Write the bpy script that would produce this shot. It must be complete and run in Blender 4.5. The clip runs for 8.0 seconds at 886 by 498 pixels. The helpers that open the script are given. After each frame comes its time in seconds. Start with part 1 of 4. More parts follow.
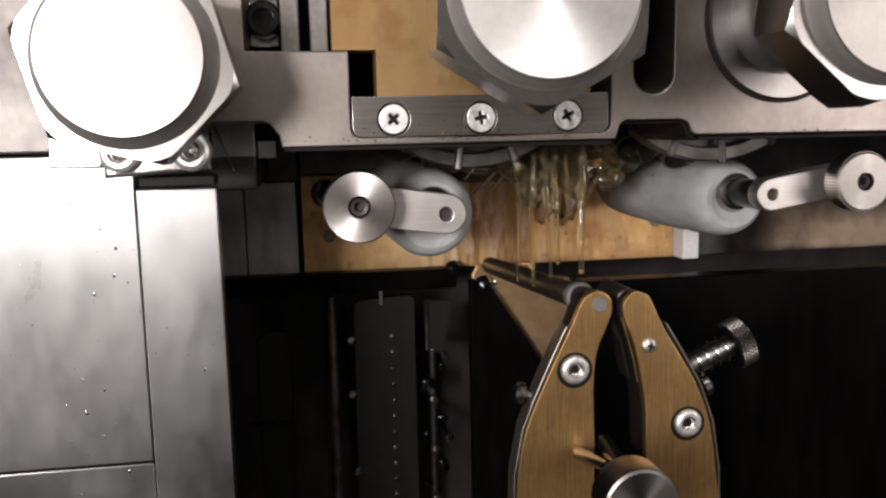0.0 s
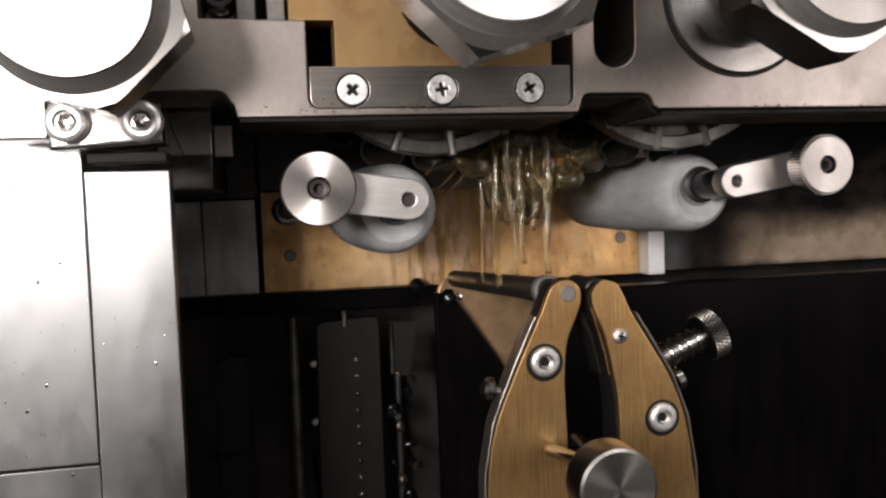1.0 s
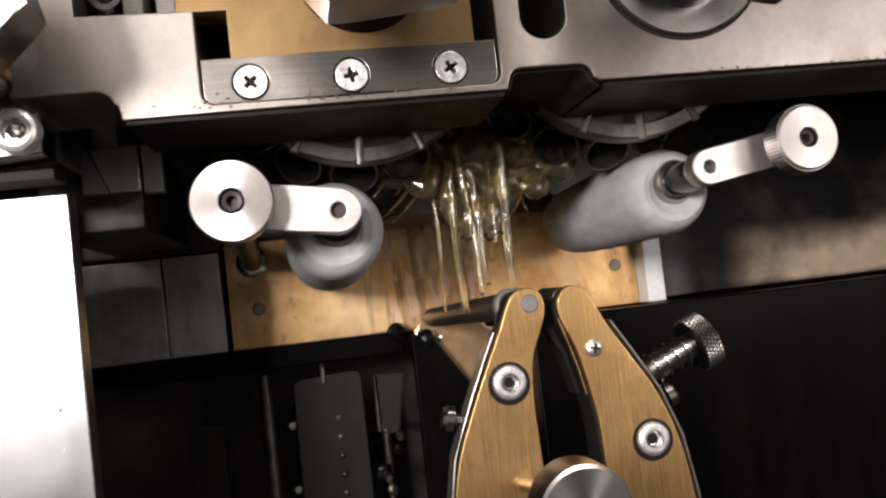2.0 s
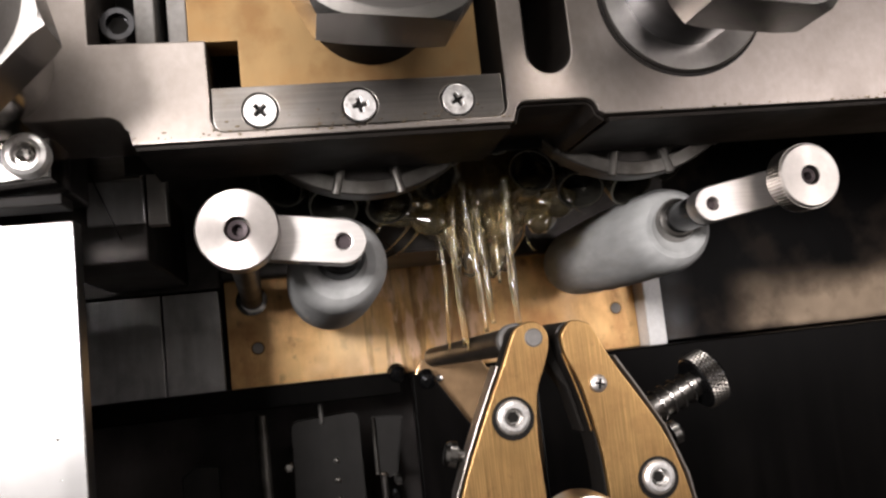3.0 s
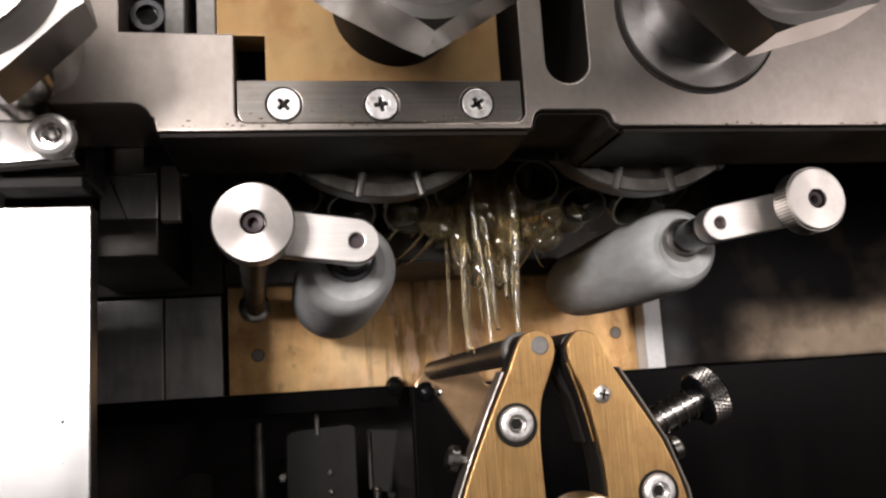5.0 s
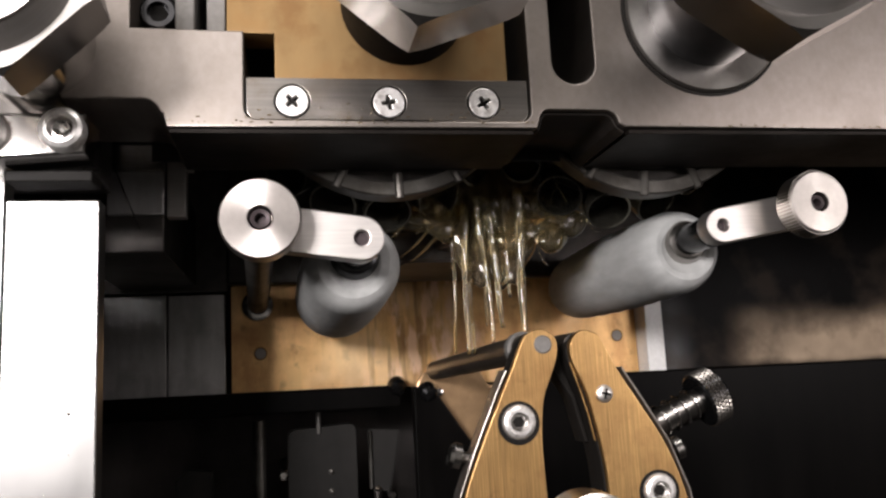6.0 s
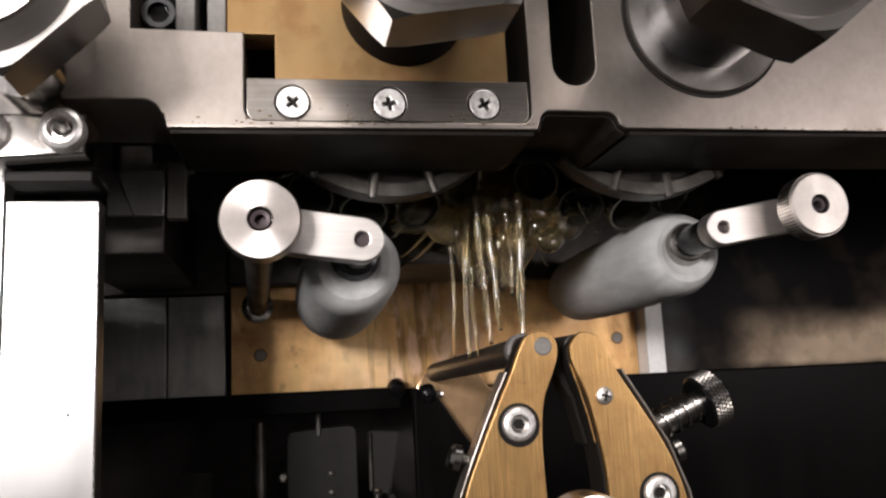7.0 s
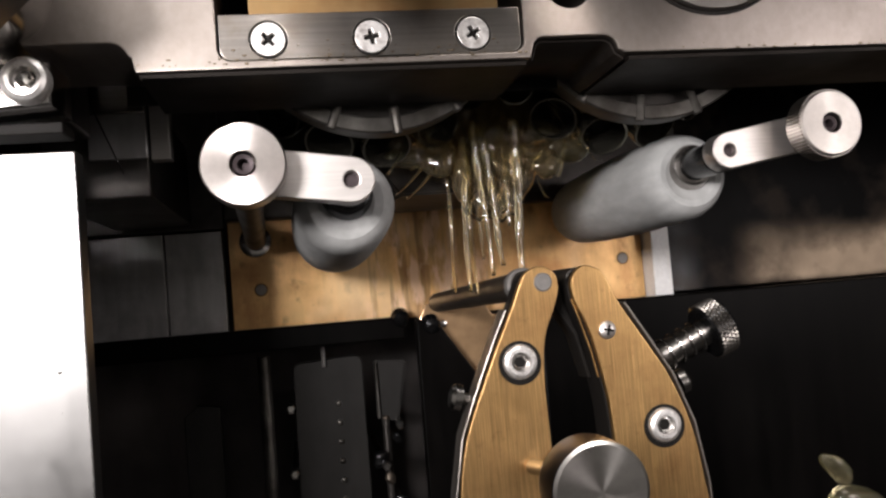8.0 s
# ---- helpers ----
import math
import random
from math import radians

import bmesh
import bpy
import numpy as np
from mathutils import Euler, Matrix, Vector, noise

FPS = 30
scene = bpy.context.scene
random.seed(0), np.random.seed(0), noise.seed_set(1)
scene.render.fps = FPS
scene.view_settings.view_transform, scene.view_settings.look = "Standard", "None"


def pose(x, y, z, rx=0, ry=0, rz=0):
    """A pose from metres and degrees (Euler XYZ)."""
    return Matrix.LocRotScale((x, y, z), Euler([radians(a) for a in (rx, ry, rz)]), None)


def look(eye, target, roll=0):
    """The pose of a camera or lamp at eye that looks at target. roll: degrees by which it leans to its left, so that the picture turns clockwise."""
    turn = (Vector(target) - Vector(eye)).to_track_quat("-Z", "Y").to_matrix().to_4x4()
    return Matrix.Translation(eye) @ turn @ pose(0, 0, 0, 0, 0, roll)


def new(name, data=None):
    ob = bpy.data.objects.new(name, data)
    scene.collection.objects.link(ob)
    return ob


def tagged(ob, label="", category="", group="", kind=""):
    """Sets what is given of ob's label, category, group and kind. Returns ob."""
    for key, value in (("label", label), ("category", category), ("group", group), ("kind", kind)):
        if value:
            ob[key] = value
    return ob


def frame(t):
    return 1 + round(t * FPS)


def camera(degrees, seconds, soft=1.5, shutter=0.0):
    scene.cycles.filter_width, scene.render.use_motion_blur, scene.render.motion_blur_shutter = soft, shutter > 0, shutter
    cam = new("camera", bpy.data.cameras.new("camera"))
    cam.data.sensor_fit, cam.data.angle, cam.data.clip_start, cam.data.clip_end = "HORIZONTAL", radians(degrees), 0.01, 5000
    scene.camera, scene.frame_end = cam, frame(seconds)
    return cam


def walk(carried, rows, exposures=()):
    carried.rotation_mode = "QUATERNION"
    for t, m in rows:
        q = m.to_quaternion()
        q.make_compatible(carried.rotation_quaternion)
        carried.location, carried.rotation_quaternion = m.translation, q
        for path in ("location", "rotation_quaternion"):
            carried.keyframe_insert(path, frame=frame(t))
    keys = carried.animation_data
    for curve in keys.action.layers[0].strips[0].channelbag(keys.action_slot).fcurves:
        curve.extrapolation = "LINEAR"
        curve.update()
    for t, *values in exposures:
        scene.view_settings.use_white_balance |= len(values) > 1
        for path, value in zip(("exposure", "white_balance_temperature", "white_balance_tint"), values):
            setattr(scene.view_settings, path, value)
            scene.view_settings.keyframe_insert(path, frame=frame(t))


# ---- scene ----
cam = camera(56.47, 8.0, soft=2.4)
PATH = [
    (0, (-0.02536, 0.02482, 0.18210), (0.00572, 0.22039, 0.15406), -1.21),
    (0.5, (-0.02908, 0.02631, 0.17899), (0.00794, 0.22206, 0.16133), -0.70),
    (1, (-0.02480, 0.02811, 0.16423), (0.01519, 0.22373, 0.15278), -2.02),
    (1.2, (-0.01924, 0.03964, 0.15240), (0.02031, 0.23545, 0.14274), -2.30),
    (1.3, (-0.01759, 0.04179, 0.14966), (0.02126, 0.23777, 0.14060), -2.41),
    (1.5, (-0.01352, 0.04587, 0.14344), (0.02416, 0.24222, 0.13825), -3.21),
    (1.7, (-0.00960, 0.04621, 0.14172), (0.02574, 0.24306, 0.14068), -4.46),
    (2, (-0.00409, 0.04239, 0.14783), (0.02857, 0.23945, 0.15779), -6.64),
    (3.5, (-0.00783, 0.04333, 0.14129), (0.02800, 0.23855, 0.16592), -5.21),
    (4, (-0.00928, 0.04235, 0.13937), (0.02695, 0.23700, 0.16768), -4.27),
    (4.5, (-0.00970, 0.04316, 0.13871), (0.02703, 0.23742, 0.16890), -3.87),
    (6, (-0.01115, 0.04222, 0.13694), (0.02582, 0.23613, 0.16907), -2.95),
    (6.5, (-0.01146, 0.04274, 0.13620), (0.02548, 0.23653, 0.16909), -2.67),
    (7, (-0.01110, 0.04241, 0.13676), (0.02580, 0.23623, 0.16950), -2.84),
    (7.5, (-0.01154, 0.04295, 0.13657), (0.02497, 0.23745, 0.16548), -3.30),
    (8, (-0.00717, 0.04675, 0.14259), (0.02655, 0.24358, 0.15366), -4.79),
]
walk(cam, [(t, look(eye, target, roll)) for t, eye, target, roll in PATH],
     exposures=((0, 0.18), (0.8, 0.06), (1.5, 0.70), (2.0, 0.70), (3.5, 0.64), (6.0, 0.54), (8.0, 0.52)))

# ---- light ----
world = bpy.data.worlds.new("workshop_air")
scene.world = world
world.use_nodes = True
world.node_tree.nodes["Background"].inputs[0].default_value = (0.80, 0.88, 1.0, 1)
world.node_tree.nodes["Background"].inputs[1].default_value = 0.02
scene.view_settings.exposure = 0.0


def lamp(name, eye, target, size, size_y, watts, colour):
    data = bpy.data.lights.new(name, "AREA")
    data.shape, data.size, data.size_y, data.energy, data.color = "RECTANGLE", size, size_y, watts, colour
    ob = new(name, data)
    ob.matrix_world = look(eye, target)
    return ob


lamp("work_lamp", (-0.175, -0.13, 0.212), (-0.01, 0.22, 0.16), 0.10, 0.07, 1.36, (1.0, 0.94, 0.93))
lamp("machine_lamp", (0.30, -0.08, 0.195), (0.05, 0.24, 0.165), 0.18, 0.13, 0.32, (1.0, 0.91, 0.90))
lamp("overhead_lamp", (-0.12, -0.35, 0.46), (0.01, 0.18, 0.20), 0.34, 0.16, 0.40, (1.0, 0.93, 0.90))
# Added fill with no known source: lights the unseen room for reflections.
lamp("room_fill_lamp", (0.1, -0.5, 1.55), (0.1, -0.3, 0.0), 1.2, 0.3, 15.0, (1.0, 0.95, 0.92))

# ---- materials ----


def mat(name, base, metal=0.0, rough=0.5, grain=None, vary=0.15, bump=0.0, stain=0.0, stain_colour=(0.05, 0.035, 0.02), turned=0.0, stain_size=60.0, spec=0.5, runs=1.0):
    """A surface: base colour varied by stretched grain and by larger stains."""
    m = bpy.data.materials.new(name)
    m.use_nodes = True
    nt = m.node_tree
    b = nt.nodes["Principled BSDF"]
    b.inputs["Metallic"].default_value = metal
    b.inputs["Roughness"].default_value = rough
    b.inputs["Specular IOR Level"].default_value = spec
    co = nt.nodes.new("ShaderNodeTexCoord")
    mp = nt.nodes.new("ShaderNodeMapping")
    mp.inputs["Scale"].default_value = grain or (900, 900, 900)
    nt.links.new(co.outputs["Object"], mp.inputs["Vector"])
    n1 = nt.nodes.new("ShaderNodeTexNoise")
    n1.inputs["Scale"].default_value, n1.inputs["Detail"].default_value = 1.0, 5.0
    nt.links.new(mp.outputs[0], n1.inputs["Vector"])
    r1 = nt.nodes.new("ShaderNodeValToRGB")
    r1.color_ramp.elements[0].position, r1.color_ramp.elements[1].position = 0.3, 0.7
    r1.color_ramp.elements[0].color = (*[c * (1 - vary) for c in base], 1)
    r1.color_ramp.elements[1].color = (*[min(1, c * (1 + vary)) for c in base], 1)
    nt.links.new(n1.outputs["Fac"], r1.inputs[0])
    colour = r1.outputs[0]
    n2 = nt.nodes.new("ShaderNodeTexNoise")
    n2.inputs["Scale"].default_value, n2.inputs["Detail"].default_value, n2.inputs["Roughness"].default_value = stain_size, 6.0, 0.65
    mp2 = nt.nodes.new("ShaderNodeMapping")
    mp2.inputs["Scale"].default_value = (1, 1, runs)
    nt.links.new(co.outputs["Object"], mp2.inputs["Vector"])
    nt.links.new(mp2.outputs[0], n2.inputs["Vector"])
    if stain:
        r2 = nt.nodes.new("ShaderNodeValToRGB")
        r2.color_ramp.elements[0].position, r2.color_ramp.elements[1].position = 0.48, 0.72
        r2.color_ramp.elements[0].color, r2.color_ramp.elements[1].color = (0, 0, 0, 1), (stain, stain, stain, 1)
        nt.links.new(n2.outputs["Fac"], r2.inputs[0])
        mx = nt.nodes.new("ShaderNodeMix")
        mx.data_type = "RGBA"
        nt.links.new(r2.outputs[0], mx.inputs[0])
        nt.links.new(colour, mx.inputs[6])
        mx.inputs[7].default_value = (*stain_colour, 1)
        colour = mx.outputs[2]
    nt.links.new(colour, b.inputs["Base Color"])
    rr = nt.nodes.new("ShaderNodeMapRange")
    rr.inputs[3].default_value, rr.inputs[4].default_value = max(0.02, rough * 0.7), min(1, rough * 1.35)
    nt.links.new(n2.outputs["Fac"], rr.inputs[0])
    nt.links.new(rr.outputs[0], b.inputs["Roughness"])
    if bump:
        bp = nt.nodes.new("ShaderNodeBump")
        bp.inputs["Strength"].default_value, bp.inputs["Distance"].default_value = bump, 0.0003
        nt.links.new(n1.outputs["Fac"], bp.inputs["Height"])
        nt.links.new(bp.outputs[0], b.inputs["Normal"])
    if turned:
        tg = nt.nodes.new("ShaderNodeTangent")
        tg.direction_type, tg.axis = "RADIAL", "Y"
        b.inputs["Anisotropic"].default_value = turned
        nt.links.new(tg.outputs[0], b.inputs["Tangent"])
    return m


def wavy(m, scale, depth):
    """Adds slow waviness to a sheet, so that its reflections are cloudy."""
    nt = m.node_tree
    b = nt.nodes["Principled BSDF"]
    co = nt.nodes.new("ShaderNodeTexCoord")
    nz = nt.nodes.new("ShaderNodeTexNoise")
    nz.inputs["Scale"].default_value, nz.inputs["Detail"].default_value, nz.inputs["Roughness"].default_value = scale, 1.5, 0.45
    nt.links.new(co.outputs["Object"], nz.inputs["Vector"])
    bp = nt.nodes.new("ShaderNodeBump")
    bp.inputs["Strength"].default_value, bp.inputs["Distance"].default_value = 1.0, depth
    nt.links.new(nz.outputs["Fac"], bp.inputs["Height"])
    if b.inputs["Normal"].links:
        nt.links.new(b.inputs["Normal"].links[0].from_socket, bp.inputs["Normal"])
    nt.links.new(bp.outputs[0], b.inputs["Normal"])


def clear(name, base, ior, rough, gloss, through_light):
    """Clear oil: weak bending of light in a thin body, with a wet skin."""
    m = bpy.data.materials.new(name)
    m.use_nodes = True
    b = m.node_tree.nodes["Principled BSDF"]
    b.inputs["Base Color"].default_value = (*base, 1)
    b.inputs["Transmission Weight"].default_value = through_light
    b.inputs["IOR"].default_value, b.inputs["Roughness"].default_value = ior, rough
    b.inputs["Coat Weight"].default_value, b.inputs["Coat Roughness"].default_value, b.inputs["Coat IOR"].default_value = gloss, 0.06, 1.47
    return m


STEEL = mat("ground_steel", (0.315, 0.28, 0.255), 1.0, 0.38, (900, 60, 700), 0.06, 0.015, 0.35, (0.20, 0.17, 0.145), stain_size=80)
STEEL_X = mat("milled_steel", (0.22, 0.205, 0.19), 1.0, 0.32, (50, 900, 2600), 0.14, 0.08, 0.55, (0.14, 0.11, 0.08), stain_size=140)
CHROME = mat("polished_steel", (0.60, 0.58, 0.56), 1.0, 0.18, None, 0.06, 0.0, 0.25, (0.2, 0.17, 0.14))
TURNED = mat("turned_aluminium", (0.60, 0.555, 0.53), 1.0, 0.34, None, 0.05, 0.02, 0.12, (0.4, 0.38, 0.36), turned=0.75)
TURNED_STEEL = mat("turned_steel", (0.40, 0.38, 0.36), 1.0, 0.30, None, 0.06, 0.02, 0.2, (0.25, 0.23, 0.2), turned=0.8)
ALU = mat("milled_aluminium", (0.68, 0.645, 0.62), 1.0, 0.42, (120, 900, 2500), 0.07, 0.04, 0.15, (0.4, 0.37, 0.33))
SHEET = mat("stainless_sheet", (0.28, 0.276, 0.272), 1.0, 0.32, (160, 160, 60), 0.06, 0.02, 0.5, (0.33, 0.32, 0.31), stain_size=35)
BRASS = mat("brushed_brass", (0.57, 0.35, 0.145), 0.92, 0.36, (4600, 900, 90), 0.34, 0.20, 0.4, (0.28, 0.14, 0.055), stain_size=120)
BRASS_PLATE = mat("oily_brass", (0.84, 0.53, 0.23), 0.50, 0.40, (160, 160, 45), 0.18, 0.05, 0.75, (0.30, 0.12, 0.04), stain_size=110, runs=0.3)


def streaked(m, x0, x1):
    """Adds narrow dark and pale upright oil streaks to a brass surface between two places in x."""
    nt = m.node_tree
    b = nt.nodes["Principled BSDF"]
    under = b.inputs["Base Color"].links[0].from_socket
    co = nt.nodes.new("ShaderNodeTexCoord")
    sx = nt.nodes.new("ShaderNodeSeparateXYZ")
    nt.links.new(co.outputs["Object"], sx.inputs[0])
    up, down = nt.nodes.new("ShaderNodeMapRange"), nt.nodes.new("ShaderNodeMapRange")
    up.inputs[1].default_value, up.inputs[2].default_value = x0, x0 + 0.012
    down.inputs[1].default_value, down.inputs[2].default_value, down.inputs[3].default_value, down.inputs[4].default_value = x1 - 0.012, x1, 1, 0
    nt.links.new(sx.outputs[0], up.inputs[0])
    nt.links.new(sx.outputs[0], down.inputs[0])
    mask = nt.nodes.new("ShaderNodeMath")
    mask.operation = "MULTIPLY"
    nt.links.new(up.outputs[0], mask.inputs[0])
    nt.links.new(down.outputs[0], mask.inputs[1])
    for scale, low, colour, amount in (((420, 1, 40), 0.50, (0.20, 0.085, 0.03), 0.6), ((260, 1, 90), 0.52, (0.94, 0.67, 0.47), 0.8)):
        mp = nt.nodes.new("ShaderNodeMapping")
        mp.inputs["Scale"].default_value = scale
        mp.inputs["Location"].default_value = (low * 9, 0, low * 5)
        nt.links.new(co.outputs["Object"], mp.inputs[0])
        nz = nt.nodes.new("ShaderNodeTexNoise")
        nz.inputs["Scale"].default_value, nz.inputs["Detail"].default_value = 1.0, 4.0
        nt.links.new(mp.outputs[0], nz.inputs["Vector"])
        cut = nt.nodes.new("ShaderNodeMapRange")
        cut.inputs[1].default_value, cut.inputs[2].default_value, cut.inputs[4].default_value = low, low + 0.12, amount
        nt.links.new(nz.outputs["Fac"], cut.inputs[0])
        both = nt.nodes.new("ShaderNodeMath")
        both.operation = "MULTIPLY"
        nt.links.new(cut.outputs[0], both.inputs[0])
        nt.links.new(mask.outputs[0], both.inputs[1])
        mx = nt.nodes.new("ShaderNodeMix")
        mx.data_type = "RGBA"
        nt.links.new(both.outputs[0], mx.inputs[0])
        nt.links.new(under, mx.inputs[6])
        mx.inputs[7].default_value = (*colour, 1)
        under = mx.outputs[2]
    nt.links.new(under, b.inputs["Base Color"])




def blotched(m, scale, low, high, colour, amount=1.0, detail=4.0):
    """Adds uneven patches of another colour to a surface."""
    nt = m.node_tree
    b = nt.nodes["Principled BSDF"]
    co = nt.nodes.new("ShaderNodeTexCoord")
    nz = nt.nodes.new("ShaderNodeTexNoise")
    nz.inputs["Scale"].default_value, nz.inputs["Detail"].default_value = scale, detail
    nt.links.new(co.outputs["Object"], nz.inputs["Vector"])
    cut = nt.nodes.new("ShaderNodeMapRange")
    cut.inputs[1].default_value, cut.inputs[2].default_value, cut.inputs[4].default_value = low, high, amount
    nt.links.new(nz.outputs["Fac"], cut.inputs[0])
    mx = nt.nodes.new("ShaderNodeMix")
    mx.data_type = "RGBA"
    nt.links.new(cut.outputs[0], mx.inputs[0])
    nt.links.new(b.inputs["Base Color"].links[0].from_socket, mx.inputs[6])
    mx.inputs[7].default_value = (*colour, 1)
    nt.links.new(mx.outputs[2], b.inputs["Base Color"])


def smudged(m, scale, amount):
    """Adds greasy wiped smudges to a sheet: its gloss varies in soft, stretched clouds."""
    nt = m.node_tree
    b = nt.nodes["Principled BSDF"]
    co = nt.nodes.new("ShaderNodeTexCoord")
    mp = nt.nodes.new("ShaderNodeMapping")
    mp.inputs["Scale"].default_value = (1.0, 1.0, 0.55)
    mp.inputs["Rotation"].default_value = (0, 0.5, 0)
    nt.links.new(co.outputs["Object"], mp.inputs[0])
    under = b.inputs["Roughness"].links[0].from_socket
    for size, detail, share in ((scale, 3.0, 1.0), (scale * 4, 6.0, 0.6)):
        nz = nt.nodes.new("ShaderNodeTexNoise")
        nz.inputs["Scale"].default_value, nz.inputs["Detail"].default_value, nz.inputs["Distortion"].default_value = size, detail, 1.2
        nt.links.new(mp.outputs[0], nz.inputs["Vector"])
        cut = nt.nodes.new("ShaderNodeMapRange")
        cut.inputs[1].default_value, cut.inputs[2].default_value = 0.35, 0.70
        cut.inputs[3].default_value, cut.inputs[4].default_value = -amount * share, amount * share
        nt.links.new(nz.outputs["Fac"], cut.inputs[0])
        add = nt.nodes.new("ShaderNodeMath")
        add.operation = "ADD"
        nt.links.new(under, add.inputs[0])
        nt.links.new(cut.outputs[0], add.inputs[1])
        under = add.outputs[0]
    nt.links.new(under, b.inputs["Roughness"])


def painted_reflection(m, x0, x1, z0, z1, soft, colour, amount, grain=90.0):
    """Paints one soft-edged reflection into the colour of an upright panel, ragged by noise."""
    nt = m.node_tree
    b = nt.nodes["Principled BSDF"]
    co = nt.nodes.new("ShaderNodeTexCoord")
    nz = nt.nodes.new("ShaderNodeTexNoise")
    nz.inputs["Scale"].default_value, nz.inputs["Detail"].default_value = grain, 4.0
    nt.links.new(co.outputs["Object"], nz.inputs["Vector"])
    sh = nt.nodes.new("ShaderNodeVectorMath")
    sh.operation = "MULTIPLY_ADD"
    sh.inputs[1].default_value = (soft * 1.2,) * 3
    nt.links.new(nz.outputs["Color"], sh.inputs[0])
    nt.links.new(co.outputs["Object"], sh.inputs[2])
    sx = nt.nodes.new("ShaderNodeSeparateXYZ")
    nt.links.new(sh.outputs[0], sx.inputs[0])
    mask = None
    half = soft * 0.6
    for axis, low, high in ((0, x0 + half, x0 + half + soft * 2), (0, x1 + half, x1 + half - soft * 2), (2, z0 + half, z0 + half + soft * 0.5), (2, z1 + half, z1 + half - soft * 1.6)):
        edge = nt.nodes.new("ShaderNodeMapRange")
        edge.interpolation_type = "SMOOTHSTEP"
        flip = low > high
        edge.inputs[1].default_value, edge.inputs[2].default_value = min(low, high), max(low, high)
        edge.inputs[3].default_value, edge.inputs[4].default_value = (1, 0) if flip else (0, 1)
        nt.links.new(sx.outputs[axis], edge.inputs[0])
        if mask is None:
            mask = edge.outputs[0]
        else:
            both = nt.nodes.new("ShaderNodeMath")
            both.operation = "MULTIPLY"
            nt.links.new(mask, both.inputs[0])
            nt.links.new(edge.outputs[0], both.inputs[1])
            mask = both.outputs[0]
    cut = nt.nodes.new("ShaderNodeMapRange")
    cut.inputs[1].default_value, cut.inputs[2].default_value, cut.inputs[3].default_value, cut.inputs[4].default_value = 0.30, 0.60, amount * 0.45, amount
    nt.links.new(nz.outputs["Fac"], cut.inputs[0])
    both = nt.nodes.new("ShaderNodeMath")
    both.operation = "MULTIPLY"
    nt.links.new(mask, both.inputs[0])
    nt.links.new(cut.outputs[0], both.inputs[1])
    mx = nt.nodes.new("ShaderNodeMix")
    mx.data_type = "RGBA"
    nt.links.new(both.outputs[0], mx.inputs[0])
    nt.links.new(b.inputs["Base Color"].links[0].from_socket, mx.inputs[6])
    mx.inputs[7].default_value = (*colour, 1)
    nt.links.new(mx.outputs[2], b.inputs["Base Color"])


blotched(BRASS_PLATE, 70, 0.46, 0.70, (0.46, 0.21, 0.07), 0.8, 5)
blotched(BRASS_PLATE, 260, 0.58, 0.78, (0.20, 0.09, 0.03), 0.6, 6)
blotched(BRASS_PLATE, 30, 0.50, 0.64, (0.93, 0.70, 0.42), 0.5, 6)
streaked(BRASS_PLATE, 0.006, 0.056)
blotched(BRASS, 60, 0.48, 0.72, (0.30, 0.15, 0.06), 0.45, 7)
blotched(BRASS, 700, 0.62, 0.80, (0.20, 0.10, 0.045), 0.35, 3)
COPPER = mat("worn_copper", (0.66, 0.43, 0.24), 0.65, 0.24, (200, 60, 200), 0.15, 0.05, 0.4, (0.12, 0.07, 0.04), stain_size=80)
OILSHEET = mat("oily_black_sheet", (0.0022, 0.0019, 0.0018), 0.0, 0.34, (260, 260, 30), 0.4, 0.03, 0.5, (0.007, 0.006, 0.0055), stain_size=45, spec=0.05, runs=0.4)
DARK = mat("oily_dark_steel", (0.075, 0.068, 0.063), 0.7, 0.38, (260, 260, 260), 0.2, 0.03, 0.5, (0.012, 0.010, 0.008))
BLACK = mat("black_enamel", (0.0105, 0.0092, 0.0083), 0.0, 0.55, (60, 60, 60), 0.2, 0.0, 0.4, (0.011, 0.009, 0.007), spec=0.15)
GREYPANEL = mat("grey_machine_panel", (0.56, 0.55, 0.55), 0.8, 0.42, (300, 300, 60), 0.15, 0.03, 0.4, (0.08, 0.075, 0.07))
FELT = mat("grey_felt", (0.44, 0.445, 0.44), 0.0, 0.9, (400, 120, 400), 0.12, 0.2, 0.3, (0.37, 0.37, 0.365), stain_size=60)
NYLON = mat("white_nylon", (0.86, 0.85, 0.84), 0.0, 0.5, None, 0.05, 0.02, 0.3, (0.5, 0.46, 0.40))
WALL = mat("workshop_wall", (0.55, 0.54, 0.52), 0.0, 0.8, (30, 30, 30), 0.06, 0.0, 0.2, (0.4, 0.39, 0.37), stain_size=3)
FLOOR = mat("workshop_floor", (0.22, 0.22, 0.21), 0.0, 0.6, (40, 40, 40), 0.2, 0.0, 0.4, (0.1, 0.1, 0.1), stain_size=4)
wavy(SHEET, 22, 0.0004)
wavy(STEEL, 16, 0.00022)
smudged(SHEET, 30, 0.035)
blotched(SHEET, 26, 0.48, 0.66, (0.40, 0.395, 0.39), 0.6, 6)
blotched(SHEET, 34, 0.50, 0.72, (0.22, 0.215, 0.21), 0.5, 5)
MURK = clear("murky_oil", (0.55, 0.45, 0.30), 1.12, 0.12, 0.5, 0.94)
DEEPOIL = clear("deep_amber_oil", (0.58, 0.48, 0.28), 1.16, 0.06, 0.9, 0.95)
OIL = clear("amber_oil", (0.82, 0.73, 0.46), 1.24, 0.05, 1.0, 0.97)
